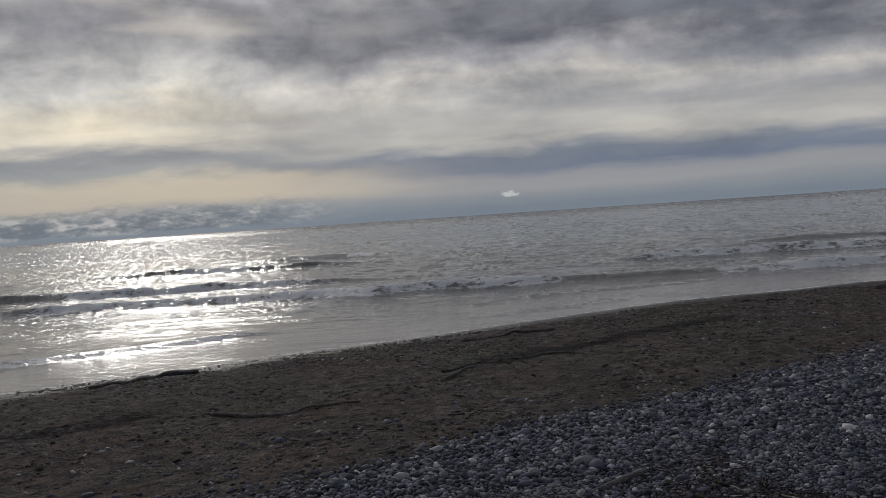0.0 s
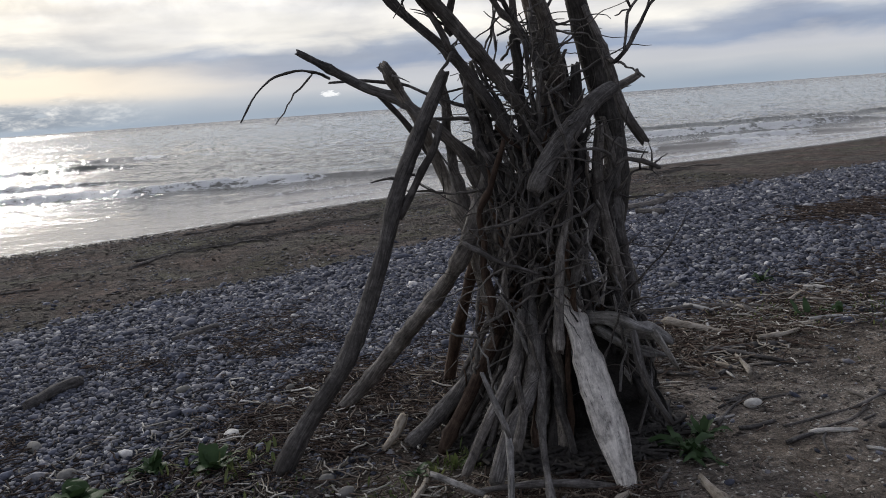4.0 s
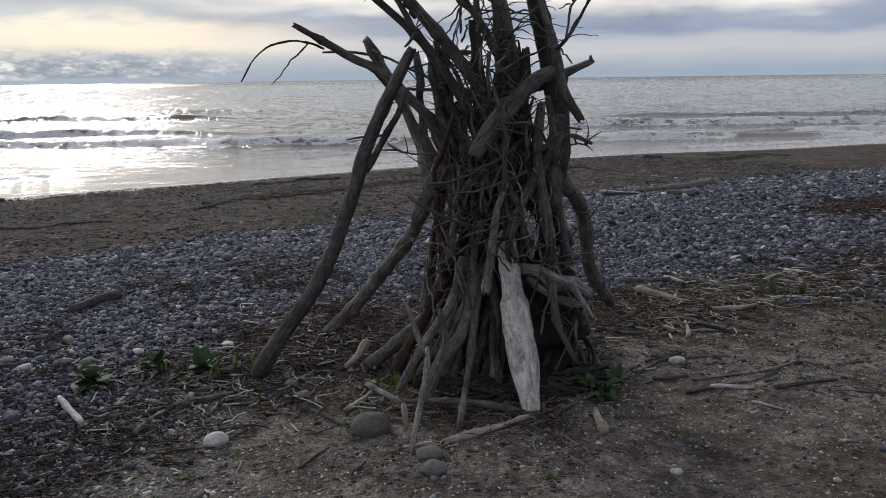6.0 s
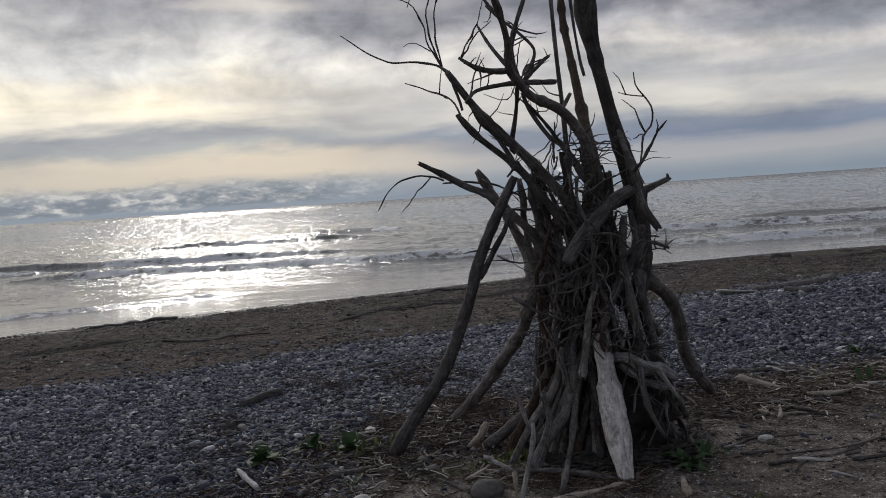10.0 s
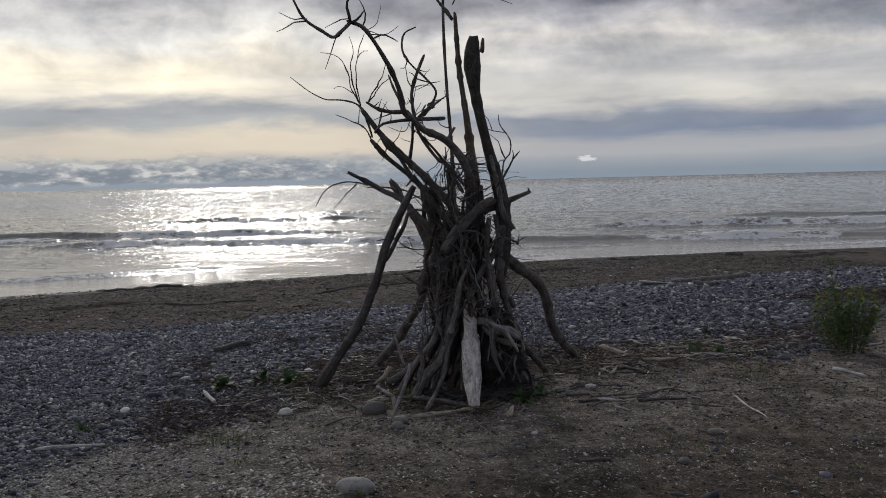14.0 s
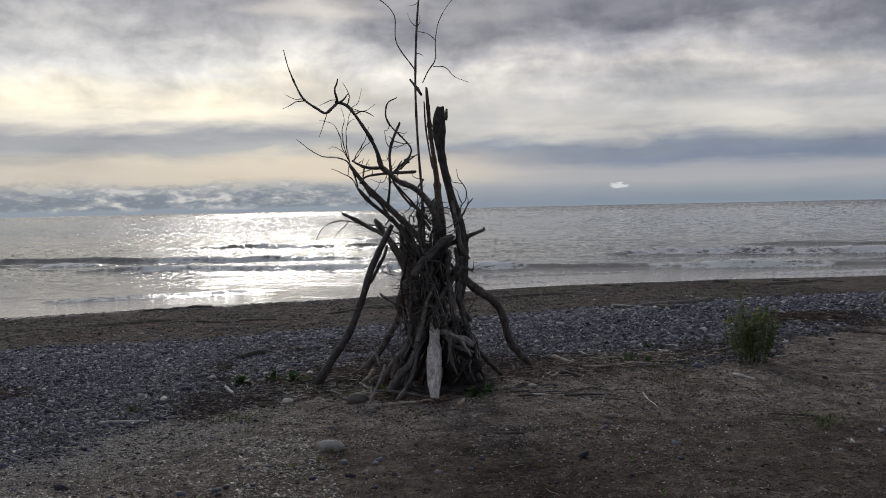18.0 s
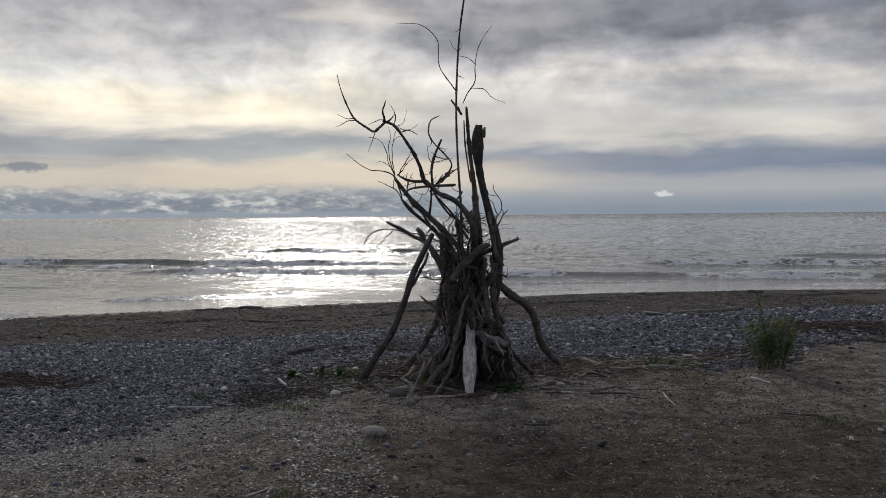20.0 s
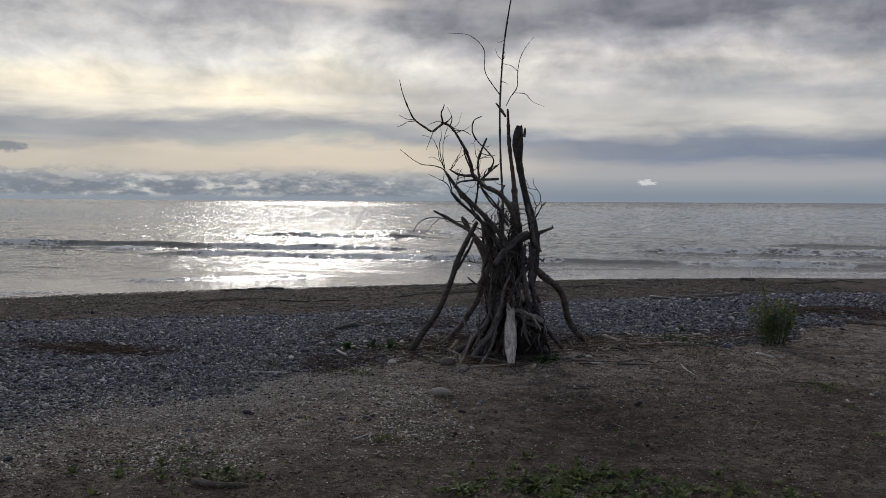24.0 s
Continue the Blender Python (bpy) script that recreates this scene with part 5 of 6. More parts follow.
boulder("stone", 3.75, 0.55, 0.080, 0.06, 0.04, ROCK, "small flat stone on open dirt", 0.9, 9)
boulder("stone", 3.31, 2.24, 0.085, 0.065, 0.045, WHITE_ROCK, "small pale stone near straw litter", 0.2, 10)
boulder("stone", 0.42, 2.36, 0.085, 0.07, 0.05, ROCK, "large round pebble among the shore pebbles", 0.8, 11)
boulder("stone", 2.50, 3.28, 0.22, 0.17, 0.34, WHITE_ROCK, "upright white broken rock behind the tepee", 0.4, 12, lump=0.75)
boulder("stone", 2.60, 3.16, 0.17, 0.12, 0.13, WHITE_ROCK, "low white broken rock behind the tepee", 1.2, 13, lump=0.7)
for k_, (x, y) in enumerate([(1.45, 2.05), (1.52, 1.93), (1.05, 2.6), (0.2, 2.7), (-0.3, 2.4), (0.75, 3.3), (1.3, 3.1), (0.1, 1.4), (0.35, 1.15), (3.9, 4.4), (4.6, 4.9), (3.4, 4.6)]):
    boulder("stone", x, y, 0.065 + 0.012 * (k_ % 4), 0.055 + 0.008 * (k_ % 3), 0.045, WHITE_ROCK if k_ % 5 == 2 else ROCK, "palm-sized rounded beach stone among pebbles", k_ * 0.7, 20 + k_, "beach stones")


# ---- driftwood on the ground ----
def ground_stick(name, mat, r0, r1, label, *places, category="driftwood", group="", lift=0.75, **more):
    COUNT[0] += 1
    flat = spline([(x, y, 0) for x, y in places], 8)
    z = ground_height(flat[:, 0], flat[:, 1])
    z = np.maximum(z, np.linspace(z[0], z[-1], 8) - 0.01)
    flat[:, 2] = z + np.linspace(r0, r1, 8) * lift
    base = flat[0].copy()
    base[2] = z[0]
    v, f, uv = limb_mesh(flat - base, r0, r1, more.get("sides", 9), more.get("gnarl", 0.2), more.get("gap", 0.03), COUNT[0], more.get("flat", 1.0), more.get("bend", 0.0))
    ob = mesh_object(name, v, f, mat, uv=uv)
    ob.location = base
    return tagged(ob, label, category, group)


ground_stick("driftwood_stick", WHITE_WOOD, 0.012, 0.015, "bleached white stick on shore pebbles", (0.47, 1.88), (0.68, 1.57), lift=2.4)
ground_stick("driftwood_chunk", FRESH, 0.014, 0.021, "short pale broken stick on dirt", (2.77, 1.62), (2.76, 1.41))
ground_stick("driftwood_stick", FRESH, 0.016, 0.012, "pale peeled stick lying at the tepee's foot", (2.12, 1.33), (2.29, 1.45), (2.50, 1.60))
ground_stick("driftwood_stick", GREY, 0.010, 0.012, "thin grey stick on dirt", (1.58, 1.76), (1.74, 1.57))
ground_stick("driftwood_stick", GREY, 0.011, 0.008, "thin grey stick on pebbles and straw", (0.70, 1.56), (0.96, 1.60))
ground_stick("driftwood_stick", BARK, 0.012, 0.016, "dark curved stick on straw litter", (0.68, 1.66), (0.95, 1.82), (1.2, 1.95))
ground_stick("driftwood_branch", BARK, 0.0055, 0.0085, "dark curled branch on trodden dirt", (3.38, 1.90), (3.61, 1.97), (3.78, 2.14), (3.76, 2.23))
ground_stick("driftwood_stick", BARK, 0.004, 0.006, "short dark twig on dirt", (3.30, 1.67), (3.36, 1.80), (3.42, 1.87))
ground_stick("driftwood_branch", BARK, 0.0065, 0.004, "long thin dark branch on dirt", (3.30, 1.98), (3.75, 2.09), (4.15, 2.16), (4.66, 2.23), bend=0.03)
ground_stick("driftwood_branch", BARK, 0.007, 0.005, "dark thin branch on dirt", (3.96, 1.77), (4.17, 1.73))
ground_stick("driftwood_stick", PALE, 0.008, 0.006, "thin bleached stick on dirt", (3.46, 1.67), (3.57, 1.57))
ground_stick("driftwood_stick", PALE, 0.006, 0.004, "thin pale stick on open dirt", (4.29, 2.05), (4.33, 1.75), (4.38, 1.42))
ground_stick("driftwood_branch", BARK, 0.007, 0.005, "dark branch on open dirt", (5.21, 1.30), (5.57, 1.23))
ground_stick("driftwood_stick", BARK, 0.011, 0.013, "short dark stick on open dirt", (3.17, 0.54), (3.36, 0.57))
ground_stick("driftwood_log", GREY, 0.030, 0.052, "grey driftwood log on the shore sand", (4.60, 7.95), (5.05, 7.98), (5.40, 8.22), (5.72, 8.58))
ground_stick("driftwood_slab", WHITE_WOOD, 0.10, 0.05, "bleached white flat slab of wood on sand", (4.20, 7.86), (4.36, 7.75), (4.56, 7.66), flat=0.16, category="driftwood", lift=0.4)
ground_stick("driftwood_log", GREY, 0.040, 0.034, "short grey log on the pebble bank", (4.84, 7.45), (5.02, 7.18))
ground_stick("driftwood_log", BARK, 0.028, 0.034, "short dark log on shore pebbles", (-0.01, 3.29), (0.16, 3.62))
ground_stick("driftwood_stick", GREY, 0.018, 0.022, "grey stick on shore pebbles", (0.55, 4.39), (0.79, 4.62))
ground_stick("driftwood_log", FRESH, 0.040, 0.022, "pale splintered log amid straw litter", (3.46, 3.50), (3.56, 3.36), (3.70, 3.22), gnarl=0.6, flat=0.7, gap=0.015)
ground_stick("driftwood_branch", BARK, 0.018, 0.012, "dark branch amid straw litter", (3.51, 2.95), (3.93, 2.95))
ground_stick("driftwood_branch", BARK, 0.020, 0.014, "dark branch along the pebble edge", (3.42, 3.82), (3.8, 3.75), (4.16, 3.64))
ground_stick("driftwood_branch", BARK, 0.016, 0.012, "dark stick across straw litter", (3.46, 3.02), (3.72, 2.68))
ground_stick("driftwood_stick", PALE, 0.009, 0.006, "thin bleached stick on straw litter", (3.86, 2.95), (4.12, 3.55))
ground_stick("driftwood_log", BARK, 0.09, 0.06, "dark driftwood log lying on the pebble bank", (8.05, 7.77), (8.93, 7.81), (10.28, 8.09))
ground_stick("driftwood_stick", PALE, 0.03, 0.022, "bleached branch beside a dark log", (9.39, 8.27), (9.21, 7.56))
ground_stick("driftwood_stick", PALE, 0.022, 0.02, "bleached stick on pebbles", (9.30, 7.23), (9.30, 6.77))
ground_stick("driftwood_branch", BARK, 0.03, 0.022, "long dark branch on pebbles near the bush", (6.62, 5.54), (7.22, 5.15), (7.58, 4.66))
ground_stick("driftwood_log", BARK, 0.10, 0.13, "heavy dark log on the upper beach", (12.21, 9.56), (13.53, 9.09), (15.5, 9.2))
ground_stick("driftwood_log", BARK, 0.022, 0.032, "dark wet log at the water's edge", (-4.75, 9.75), (-4.45, 10.1), (-4.2, 10.45), (-3.75, 10.65), bend=0.03, gnarl=0.5)
ground_stick("driftwood_branch", BARK, 0.022, 0.014, "dark branch at the water's edge", (8.0, 15.3), (8.6, 14.8), (9.3, 14.4), bend=0.03, gnarl=0.5)
ground_stick("driftwood_branch", BARK, 0.016, 0.02, "wet branch at the water's edge", (-0.4, 11.6), (0.3, 11.95), (0.9, 12.1), bend=0.03, gnarl=0.5)
ground_stick("driftwood_branch", BARK, 0.02, 0.016, "wet branch on the damp sand", (4.12, 14.2), (4.4, 14.1), (4.75, 13.9), bend=0.03, gnarl=0.5)
ground_stick("driftwood_chunk", BARK, 0.05, 0.04, "dark lump of wood near the water", (6.6, 14.9), (6.9, 14.7))
ground_stick("driftwood_stick", BARK, 0.018, 0.014, "dark stick on the damp sand", (-0.52, 8.81), (-0.1, 9.5))
ground_stick("driftwood_branch", BARK, 0.020, 0.011, "long dark forked branch on the shore sand", (-2.50, 7.40), (-1.95, 7.12), (-1.50, 7.42), (-1.20, 7.56), bend=0.02, gnarl=0.4)
ground_stick("driftwood_branch", BARK, 0.015, 0.009, "long thin dark branch on the shore sand", (-0.50, 8.30), (-0.15, 9.20), (0.40, 9.55), (0.95, 9.66), bend=0.03, gnarl=0.4)
ground_stick("driftwood_branch", BARK, 0.024, 0.013, "dark branch half sunk in weedy dirt", (1.08, -2.66), (1.25, -2.70), (1.42, -2.64))
ground_stick("driftwood_stick", PALE, 0.007, 0.006, "pale twig on open dirt", (1.74, -1.55), (1.82, -1.32))
ground_stick("driftwood_stick", PALE, 0.016, 0.010, "pale stick beside the weedy bush", (5.18, 2.78), (5.34, 2.55))

# uprooted stump far along the beach
stump = new("driftwood_stump")
stump.location = (13.6, 9.85, float(ground_height(13.6, 9.85)))
tagged(stump, "weathered uprooted stump with a bent root on the beach", "driftwood stump")
for name, mat, r0, r1, *pts in (("trunk", GREY, 0.14, 0.10, (-0.8, 0.1, 0.05), (0.2, 0.0, 0.12), (1.6, -0.2, 0.14)), ("root", GREY, 0.11, 0.06, (-0.1, 0.0, 0.05), (0.15, -0.05, 0.45), (0.4, -0.1, 0.72), (0.75, -0.15, 0.66)),
                                ("root", BARK, 0.08, 0.04, (-0.6, 0.0, 0.1), (-1.2, 0.15, 0.2), (-1.7, 0.3, 0.05))):
    COUNT[0] += 1
    v, f, uv = limb_mesh(pts, r0, r1, 10, 0.25, 0.07, COUNT[0])
    mesh_object(name, v, f, mat, stump, uv=uv)

# loose sticks strewn round the tepee and along the pebble edge
rng = np.random.default_rng(77)
for i in range(90):
    if i < 55:
        th, r = rng.uniform(0, 2 * math.pi), rng.uniform(0.55, 1.5)
        x, y = 2.35 + r * 1.05 * math.cos(th), 2.25 + r * 0.85 * math.sin(th)
        if y < 1.55 and x > 1.9:
            continue
    else:
        a = rng.uniform(-0.5, 8.5)
        x, y = from_shore(a, float(gravel_near(a)) + rng.normal(0.0, 0.30))
    turn, length = rng.normal(0.4, 0.9), rng.uniform(0.10, 0.42)
    dx, dy = math.cos(turn) * length / 2, math.sin(turn) * length / 2
    r0 = rng.uniform(0.004, 0.013)
    which = i % 7
    mat = PALE if which == 0 else FRESH if which == 3 else GREY if which in (1, 5) else BARK
    label = "bleached loose stick in straw litter" if mat in (PALE, FRESH) else "dark loose stick in straw litter"
    ground_stick("loose_stick", mat, r0, r0 * 0.7, label, (x - dx, y - dy), (x + rng.normal(0, 0.02), y + rng.normal(0, 0.02)), (x + dx, y + dy), category="stick", group="loose sticks", sides=6, lift=1.0)


def litter(name, label, places, seed, length=(0.03, 0.17), thick=(0.0010, 0.0036), mat=None):
    """Thin dry stalks lying criss-cross: one object of many small four-sided slivers."""
    rng = np.random.default_rng(seed)
    x, y = places
    n = len(x)
    turn, ln = rng.uniform(0, 2 * math.pi, n), rng.uniform(*length, n)
    r = rng.uniform(*thick, n)
    t4 = np.linspace(-0.5, 0.5, 4)
    wob = rng.normal(0, 0.06, (n, 4)) * ln[:, None]
    cx = x[:, None] + np.cos(turn)[:, None] * ln[:, None] * t4 - np.sin(turn)[:, None] * wob
    cy = y[:, None] + np.sin(turn)[:, None] * ln[:, None] * t4 + np.cos(turn)[:, None] * wob
    cz = ground_height(cx, cy) + r[:, None] + rng.uniform(0, 0.022, n)[:, None] + rng.uniform(-0.12, 0.12, n)[:, None] * ln[:, None] * t4
    cz = np.maximum(cz, ground_height(cx, cy) + 0.001)
    nx, ny = -np.sin(turn)[:, None] * r[:, None], np.cos(turn)[:, None] * r[:, None]
    ring = [np.stack([cx + nx, cy + ny, cz], -1), np.stack([cx, cy, cz + r[:, None]], -1), np.stack([cx - nx, cy - ny, cz], -1)]
    verts = np.stack(ring, 2).reshape(n, 12, 3)
    tris = []
    for i in range(3):
        for j in range(3):
            j2 = (j + 1) % 3
            p, q, s_, t_ = i * 3 + j, i * 3 + j2, (i + 1) * 3 + j2, (i + 1) * 3 + j
            tris += [(p, q, s_), (p, s_, t_)]
    ob = big_mesh(name, verts, np.array(tris), mat or STRAW)
    return tagged(ob, label, "litter", kind="stuff")


rng = np.random.default_rng(101)
th, r = rng.uniform(0, 2 * math.pi, 12000), np.abs(rng.normal(0.85, 0.36, 12000))
lx, ly = 2.3 + 1.15 * r * np.cos(th), 2.35 + 0.85 * r * np.sin(th)
keep = (ly + 0.35 * (lx - 2.0) > 1.62 + rng.normal(0, 0.1, 12000)) & (lx > 1.0 + rng.normal(0, 0.25, 12000)) & ((lx < 2.65) | (ly > 2.85)) & (rng.uniform(0, 1, 12000) < 0.10 + 0.65 * step(cloud_noise(lx * 2, ly * 2, 3, 55), 0.42, 0.62))
litter("straw_litter", "red-brown dry stalks and twigs round the tepee", (lx[keep], ly[keep]), 1)
hx, hy = from_shore(rng.normal(5.3, 0.75, 420), rng.normal(1.25, 0.22, 420))
px_, py_ = np.append(rng.normal(1.35, 0.55, 520), hx), np.append(rng.normal(2.25, 0.45, 520), hy)
litter("pale_twigs", "pale broken twigs strewn round the tepee and pebbles", (px_, py_), 8, (0.03, 0.14), (0.002, 0.0062), SHELL)
gx, gy = rng.normal(1.05, 0.62, 9000), rng.normal(3.0, 0.85, 9000)
keep = (rng.uniform(0, 1, 9000) < 1.3 * step(cloud_noise(gx * 1.7, gy * 1.7, 4, 58), 0.50, 0.66) + 0.04) & (gx < 2.2)
litter("weed_scraps", "red-brown dry weed and stalks lying over pebbles", (gx[keep], gy[keep]), 12, (0.02, 0.11), (0.0015, 0.005), WRACK)
# added inner debris, its black colour deepening the shade inside the tepee
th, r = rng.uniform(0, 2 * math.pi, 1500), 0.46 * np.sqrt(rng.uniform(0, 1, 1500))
litter("rotted_twigs", "twigs and bark heaped inside the tepee, blackened for its inner shade", (2.46 + r * np.cos(th), 2.22 + 0.9 * r * np.sin(th)), 13, (0.05, 0.20), (0.004, 0.012), BLACK)
la = rng.uniform(0.8, 12, 11000)
ls = gravel_near(la) + rng.normal(0.05, 0.34, 11000)
keep = rng.uniform(0, 1, 11000) < 0.12 + 1.5 * step(cloud_noise(la * 1.2, ls * 1.2, 3, 56), 0.48, 0.68)
litter("wrack_litter", "dry stalks and twigs along the pebble edge", from_shore(la[keep], ls[keep]), 2, (0.03, 0.15), (0.0012, 0.0045), WRACK)
la = rng.uniform(-8, 14, 3600)
ls = shore_line(la) - 3.4 + 0.5 * (value_noise(la * 0.4, la * 0, 8) - 0.5) + rng.normal(0, 0.12, 3600)
keep = rng.uniform(0, 1, 3600) < 0.1 + 1.3 * step(value_noise(la * 0.9, la * 0, 9), 0.4, 0.7)
litter("shore_wrack", "dark strand line of twigs on the damp sand", from_shore(la[keep], ls[keep]), 3, (0.05, 0.2), (0.002, 0.006), BARK)
la, ls = rng.uniform(-5, 13, 5000), rng.uniform(5.3, 11.6, 5000)
litter("sand_twigs", "dark twigs scattered over the damp sand", from_shore(la, ls), 4, (0.03, 0.14), (0.002, 0.006), BARK)
la, ls = rng.uniform(-2.5, 8, 5000), rng.uniform(-4.6, 1.8, 5000)
litter("dirt_twigs", "short dry twigs scattered over dirt", from_shore(la, ls), 5, (0.02, 0.10), (0.0012, 0.003))
la, ls = rng.normal(8.8, 0.42, 1100), rng.normal(2.9, 0.20, 1100)
litter("brown_wrack", "heap of red-brown dry weed on pebbles", from_shore(la, ls), 6, (0.05, 0.25), (0.003, 0.007), WRACK)


wx, wy = rng.normal(-2.35, 0.55, 900), rng.normal(1.35, 0.16, 900)
litter("dark_wrack", "dark dry weed and twigs lying on pebbles", (wx, wy), 14, (0.05, 0.22), (0.003, 0.007), WRACK)
ha, hs = rng.normal(5.15, 0.60, 2300), rng.normal(1.26, 0.19, 2300)
litter("straw_heap", "pale straws and broken twigs heaped beside the tepee", from_shore(ha, hs), 7, (0.04, 0.17), (0.0015, 0.005))
for i in range(54):
    a, s_ = rng.normal(5.2, 0.65), rng.normal(1.26, 0.20)
    x, y = from_shore(a, s_)
    turn, length, r0 = rng.normal(0.1, 0.8), rng.uniform(0.08, 0.30), rng.uniform(0.005, 0.016)
    dx, dy = math.cos(turn) * length / 2, math.sin(turn) * length / 2
    mat = (FRESH, BARK, PALE, FRESH, BARK)[i % 5]
    ground_stick("loose_stick", mat, r0, r0 * 0.7, "pale broken stick in the straw heap" if mat in (FRESH, PALE) else "dark broken stick in the straw heap", (x - dx, y - dy), (x, y + rng.normal(0, 0.02)), (x + dx, y + dy), category="stick", group="loose sticks", sides=6, lift=1.6)


# ---- plants ----
def blade(length, width, lean, droop, seed, steps=4):
    """One leaf that rises and bends over: verts and faces, from the origin along +x."""
    rng = np.random.default_rng(seed)
    k = np.linspace(0, 1, steps + 1)
    x = length * (k * math.cos(lean))
    z = length * (k * math.sin(lean)) - droop * length * k ** 2
    w = width * np.sin(np.clip(k * 0.93 + 0.07, 0, 1) * math.pi) ** 0.8 * (1 + 0.15 * rng.normal(0, 1, steps + 1))
    v = []
    for i in range(steps + 1):
        v += [(x[i], -w[i] / 2, z[i] + 0.12 * w[i]), (x[i], 0, z[i]), (x[i], w[i] / 2, z[i] + 0.12 * w[i])]
    f = []
    for i in range(steps):
        a = i * 3
        f += [(a, a + 1, a + 4, a + 3), (a + 1, a + 2, a + 5, a + 4)]
    return np.array(v), f


def turned(v, ang, at=(0, 0, 0)):
    c, s_ = math.cos(ang), math.sin(ang)
    return np.stack([v[:, 0] * c - v[:, 1] * s_, v[:, 0] * s_ + v[:, 1] * c, v[:, 2]], -1) + np.asarray(at)


def rosette(x, y, leaves, length, label, seed, width=0.3, mat=None):
    rng = np.random.default_rng(seed)
    plant = new("weed_plant")
    plant.location = (x, y, float(ground_height(x, y)) + 0.005)
    tagged(plant, label, "weed", "weeds on the beach")
    for i in range(leaves):
        ln = length * rng.uniform(0.35, 1.1)
        v, f = blade(ln, ln * width * rng.uniform(0.7, 1.3), rng.uniform(0.25, 1.3), rng.uniform(0.2, 0.75), seed * 50 + i, 6)
        v[:, 1] += 0.09 * ln * np.sin(v[:, 0] / ln * 5 + i) + rng.normal(0, 0.018 * ln, len(v))   # limp and crumpled
        v[:, 2] = np.maximum(v[:, 2] + rng.normal(0, 0.03 * ln, len(v)), 0.0)
        at = (rng.normal(0, 0.012), rng.normal(0, 0.012), 0.0)
        mesh_object("leaf", turned(v, i * 2.4 + rng.uniform(-0.4, 0.4), at), f, mat or ROSETTE, plant)


rosette(0.54, 2.10, 26, 0.18, "broad-leaved green weed among pebbles", 3, 0.44)
rosette(0.76, 2.30, 18, 0.14, "small green weed among pebbles", 4, 0.4)
rosette(1.01, 2.26, 26, 0.19, "green leafy weed beside straw litter", 5, 0.26)
rosette(2.84, 1.86, 26, 0.19, "green leafy weed at the tepee's foot", 6, 0.20)
rosette(2.95, 1.98, 18, 0.14, "green leafy weed in the tepee's shade", 7, 0.22)
rosette(1.12, 1.72, 9, 0.10, "small green weed in straw litter", 8, 0.2)
rosette(1.80, 2.0, 10, 0.12, "small green weed between tepee sticks", 9, 0.25)
rosette(4.46, 4.25, 12, 0.13, "green weed patch on pebbles", 10, 0.25)
rosette(4.22, 3.36, 13, 0.14, "green weed at the pebble edge", 11, 0.25)
rosette(4.42, 3.30, 12, 0.13, "green weed at the pebble edge", 12, 0.25)
rosette(0.07, 0.92, 10, 0.10, "small green weed on gravelly dirt", 13, 0.2)
rosette(5.53, 1.02, 11, 0.11, "small green weed on open dirt", 14, 0.15)


def grass(name, label, spots, seed, mat=None):
    rng = np.random.default_rng(seed)
    pieces = []
    for x, y, spread, count, length in spots:
        for i in range(count):
            px, py = x + rng.normal(0, spread), y + rng.normal(0, spread * 0.8)
            ln = length * rng.uniform(0.4, 1.2)
            v, f = blade(ln, ln * rng.uniform(0.06, 0.22), rng.uniform(0.5, 1.4), rng.uniform(0.1, 0.6), int(rng.integers(1, 99999)), 3)
            pieces.append((turned(v, rng.uniform(0, 6.28), (px, py, float(ground_height(px, py)))), f))
    return joined(name, pieces, mat or WEED, label, "grass")


def sprigs(name, label, spots, seed, mat=None):
    """Low broad-leaved weeds: small rosettes of short leaves."""
    rng = np.random.default_rng(seed)
    pieces = []
    for x, y, leaves, length in spots:
        z = float(ground_height(x, y))
        for i in range(leaves):
            ln = length * rng.uniform(0.5, 1.2)
            v, f = blade(ln, ln * rng.uniform(0.28, 0.5), rng.uniform(0.2, 1.2), rng.uniform(0.1, 0.6), int(rng.integers(1, 99999)), 3)
            pieces.append((turned(v, rng.uniform(0, 6.28), (x + rng.normal(0, 0.012), y + rng.normal(0, 0.012), z + rng.uniform(0, 0.35) * length)), f))
    return joined(name, pieces, mat or WEED, label, "weeds")


wr = np.random.default_rng(73)
clumps = [(3.46, -2.12, 0.22, 60), (3.14, -2.24, 0.20, 44), (3.85, -2.40, 0.24, 34), (2.72, -2.45, 0.16, 18), (3.30, -2.55, 0.30, 40), (4.5, -2.2, 0.25, 16), (1.15, -2.55, 0.16, 16), (0.75, -2.5, 0.22, 14)]
sprigs("weed_mat", "clumps of low broad-leaved green weeds on dirt", [(x + wr.normal(0, d), y + wr.normal(0, d * 0.8), int(wr.integers(9, 18)), wr.uniform(0.03, 0.075)) for x, y, d, n in clumps for _ in range(n)], 72)
sprigs("small_weeds", "small green weeds scattered over trodden dirt", [(wr.uniform(0.6, 6.6), wr.uniform(-2.9, 1.4), int(wr.integers(5, 11)), wr.uniform(0.02, 0.045)) for _ in range(130)], 74)
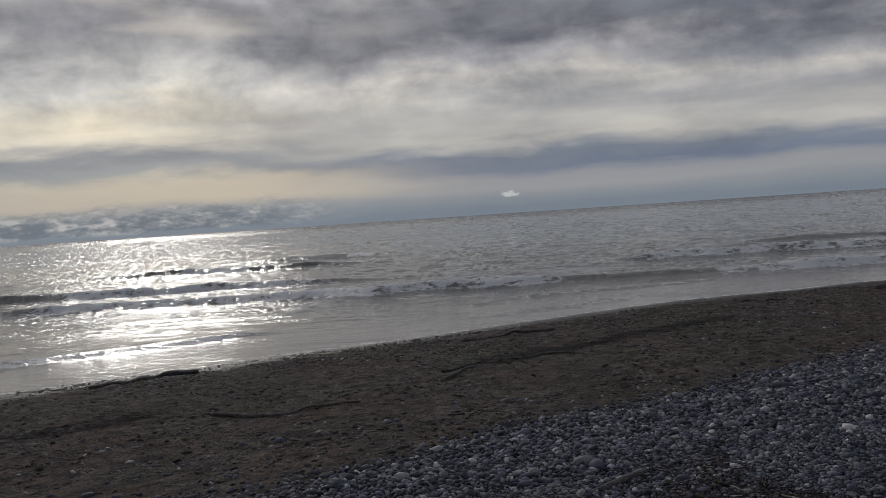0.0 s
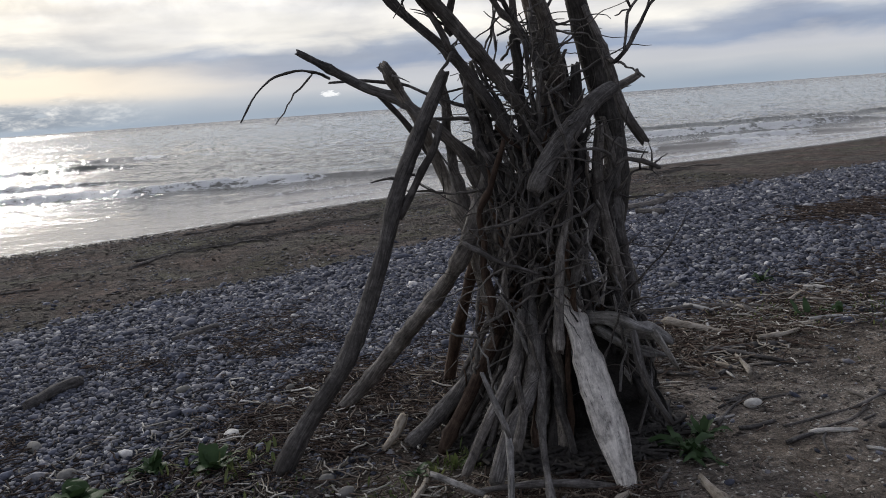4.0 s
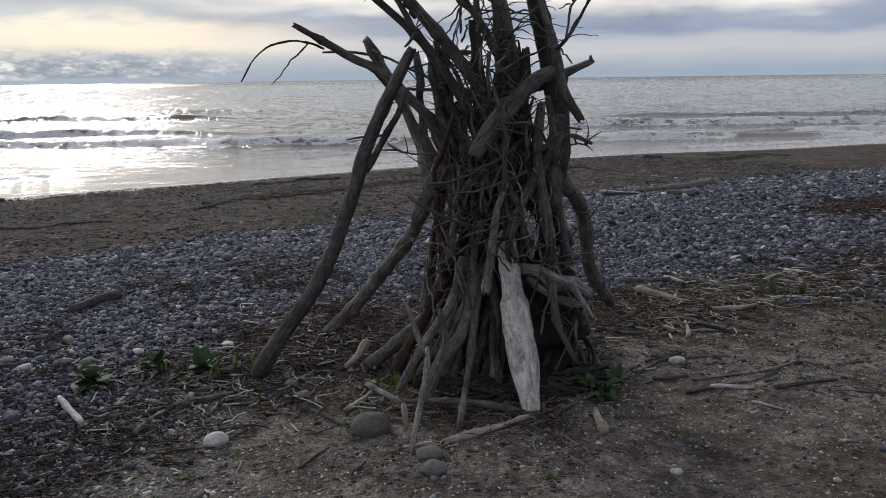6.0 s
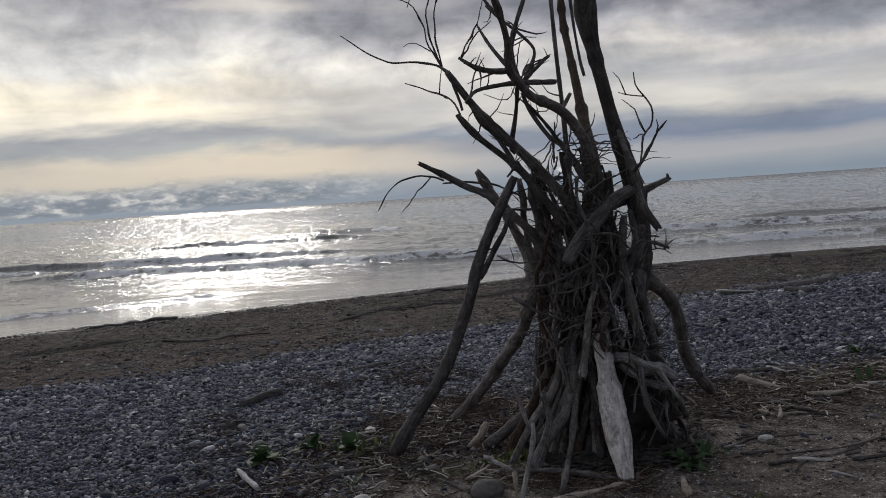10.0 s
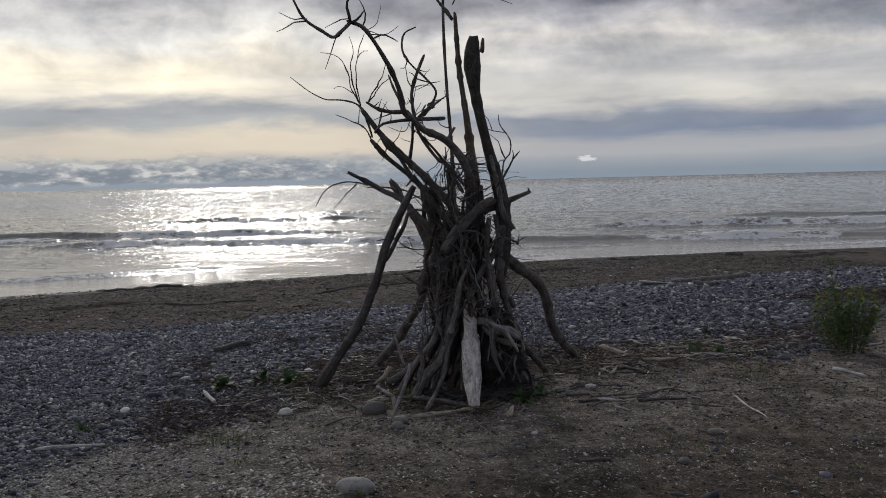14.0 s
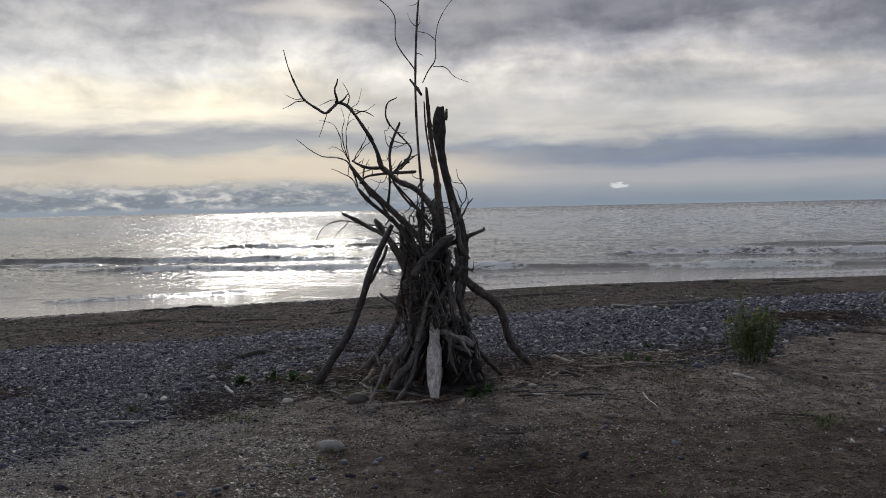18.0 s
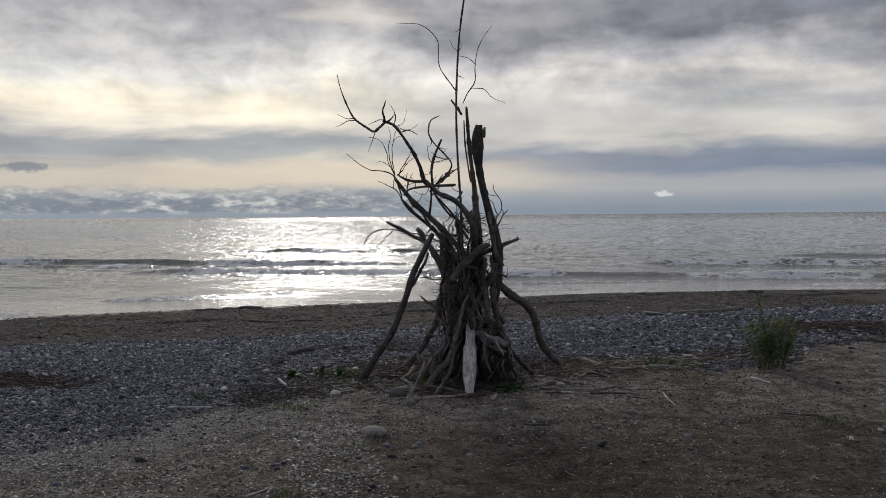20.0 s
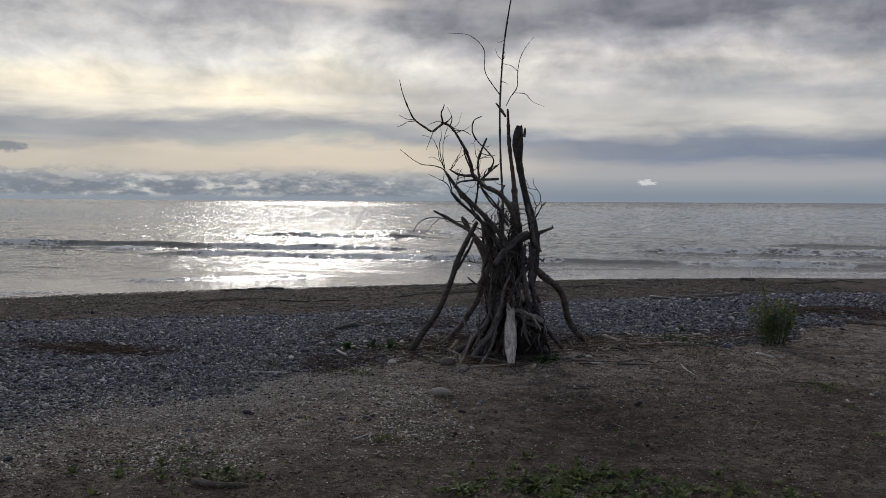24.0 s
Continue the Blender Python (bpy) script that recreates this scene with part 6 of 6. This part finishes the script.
grass("low_grass", "low sparse grass and weeds on dirt", [(4.4, -2.5, 0.35, 160, 0.05), (1.3, -2.6, 0.25, 160, 0.06), (0.7, -2.4, 0.4, 170, 0.05),
                                          (1.08, 0.82, 0.10, 130, 0.06), (0.10, 0.92, 0.09, 90, 0.06), (4.55, 2.62, 0.16, 120, 0.05), (5.53, 1.02, 0.12, 100, 0.08), (6.2, 1.5, 0.15, 90, 0.06), (5.0, 2.1, 0.25, 110, 0.045),
                                          (-0.3, 5.7, 0.22, 90, 0.03), (0.2, 6.4, 0.3, 110, 0.03), (0.9, 7.3, 0.35, 90, 0.03), (1.8, 8.1, 0.4, 90, 0.035), (2.0, -1.47, 0.05, 20, 0.12), (4.8, 0.2, 0.3, 90, 0.04), (3.3, -0.6, 0.5, 110, 0.035), (1.6, -0.9, 0.5, 120, 0.035), (0.3, 0.2, 0.4, 100, 0.04), (1.7, 1.75, 0.15, 90, 0.06), (1.3, 1.95, 0.15, 80, 0.06), (4.05, 3.46, 0.14, 200, 0.06), (4.35, 3.40, 0.20, 260, 0.06), (4.68, 3.36, 0.14, 160, 0.05), (1.02, 2.24, 0.10, 90, 0.10), (1.95, 2.02, 0.06, 60, 0.09)], 71)


def shrub(x, y, seed, stems=26, tall=0.68, round_=0.30):
    rng = np.random.default_rng(seed)
    bush = new("weedy_bush")
    bush.location = (x, y, float(ground_height(x, y)))
    tagged(bush, "leafy green weedy bush with pale yellow flowers", "bush")
    leaves, flowers = [], []
    for i in range(stems):
        th, out = i * 2.4, round_ * math.sqrt((i + 0.5) / stems)
        tip = i == 0                                      # one stalk stands above the rest
        h = tall if tip else (0.54 - 1.2 * out * out) * tall / 0.80 * rng.uniform(0.72, 1.12)
        foot = np.array((0.5 * out * math.cos(th), 0.45 * out * math.sin(th), -0.01))
        head = np.array((-0.15, 0.0, h)) if tip else np.array((out * 1.1 * math.cos(th), out * 0.9 * math.sin(th), h))
        mid = foot * 0.55 + head * 0.45 + np.array((0, 0, 0.06)) + rng.normal(0, 0.02, 3)
        v, f, uv = limb_mesh((foot, mid, head), 0.004, 0.0018, 5, 0.1, 0.06, seed + i)
        mesh_object("stem", v, f, SHRUB, bush, uv=uv)
        line = spline((foot, mid, head), 24)
        for j in range(4, 24):
            for _ in range(9 if tip else 5 if j > 8 else 2):
                ln = rng.uniform(0.022, 0.060)
                v, f = blade(ln, ln * rng.uniform(0.26, 0.48), rng.uniform(-0.4, 0.8), rng.uniform(0.0, 0.7), int(rng.integers(1, 99999)), 2)
                leaves.append((turned(v, rng.uniform(0, 6.28), line[j] + rng.normal(0, 0.012 if tip else 0.020, 3)), f))
        if i % 2 == 1:
            flowers.append([])
            for _ in range(9):
                v, f = blade(0.022, 0.018, rng.uniform(0.3, 1.2), 0.1, int(rng.integers(1, 99999)), 2)
                flowers[-1].append((turned(v, rng.uniform(0, 6.28), head + rng.normal(0, 0.007, 3)), f))
    for head in flowers:
        verts, faces, base = [], [], 0
        for v, f in head:
            verts.append(v)
            faces += [tuple(q + base for q in p) for p in f]
            base += len(v)
        mesh_object("flower", np.vstack(verts), faces, BLOOM, bush)
    for name, pieces, mat in (("foliage", leaves, SHRUB),):
        verts, faces, base = [], [], 0
        for v, f in pieces:
            verts.append(v)
            faces += [tuple(q + base for q in p) for p in f]
            base += len(v)
        tagged(mesh_object(name, np.vstack(verts), faces, mat, bush), kind="stuff")


shrub(5.46, 3.40, 9, 32, 0.80, 0.28)
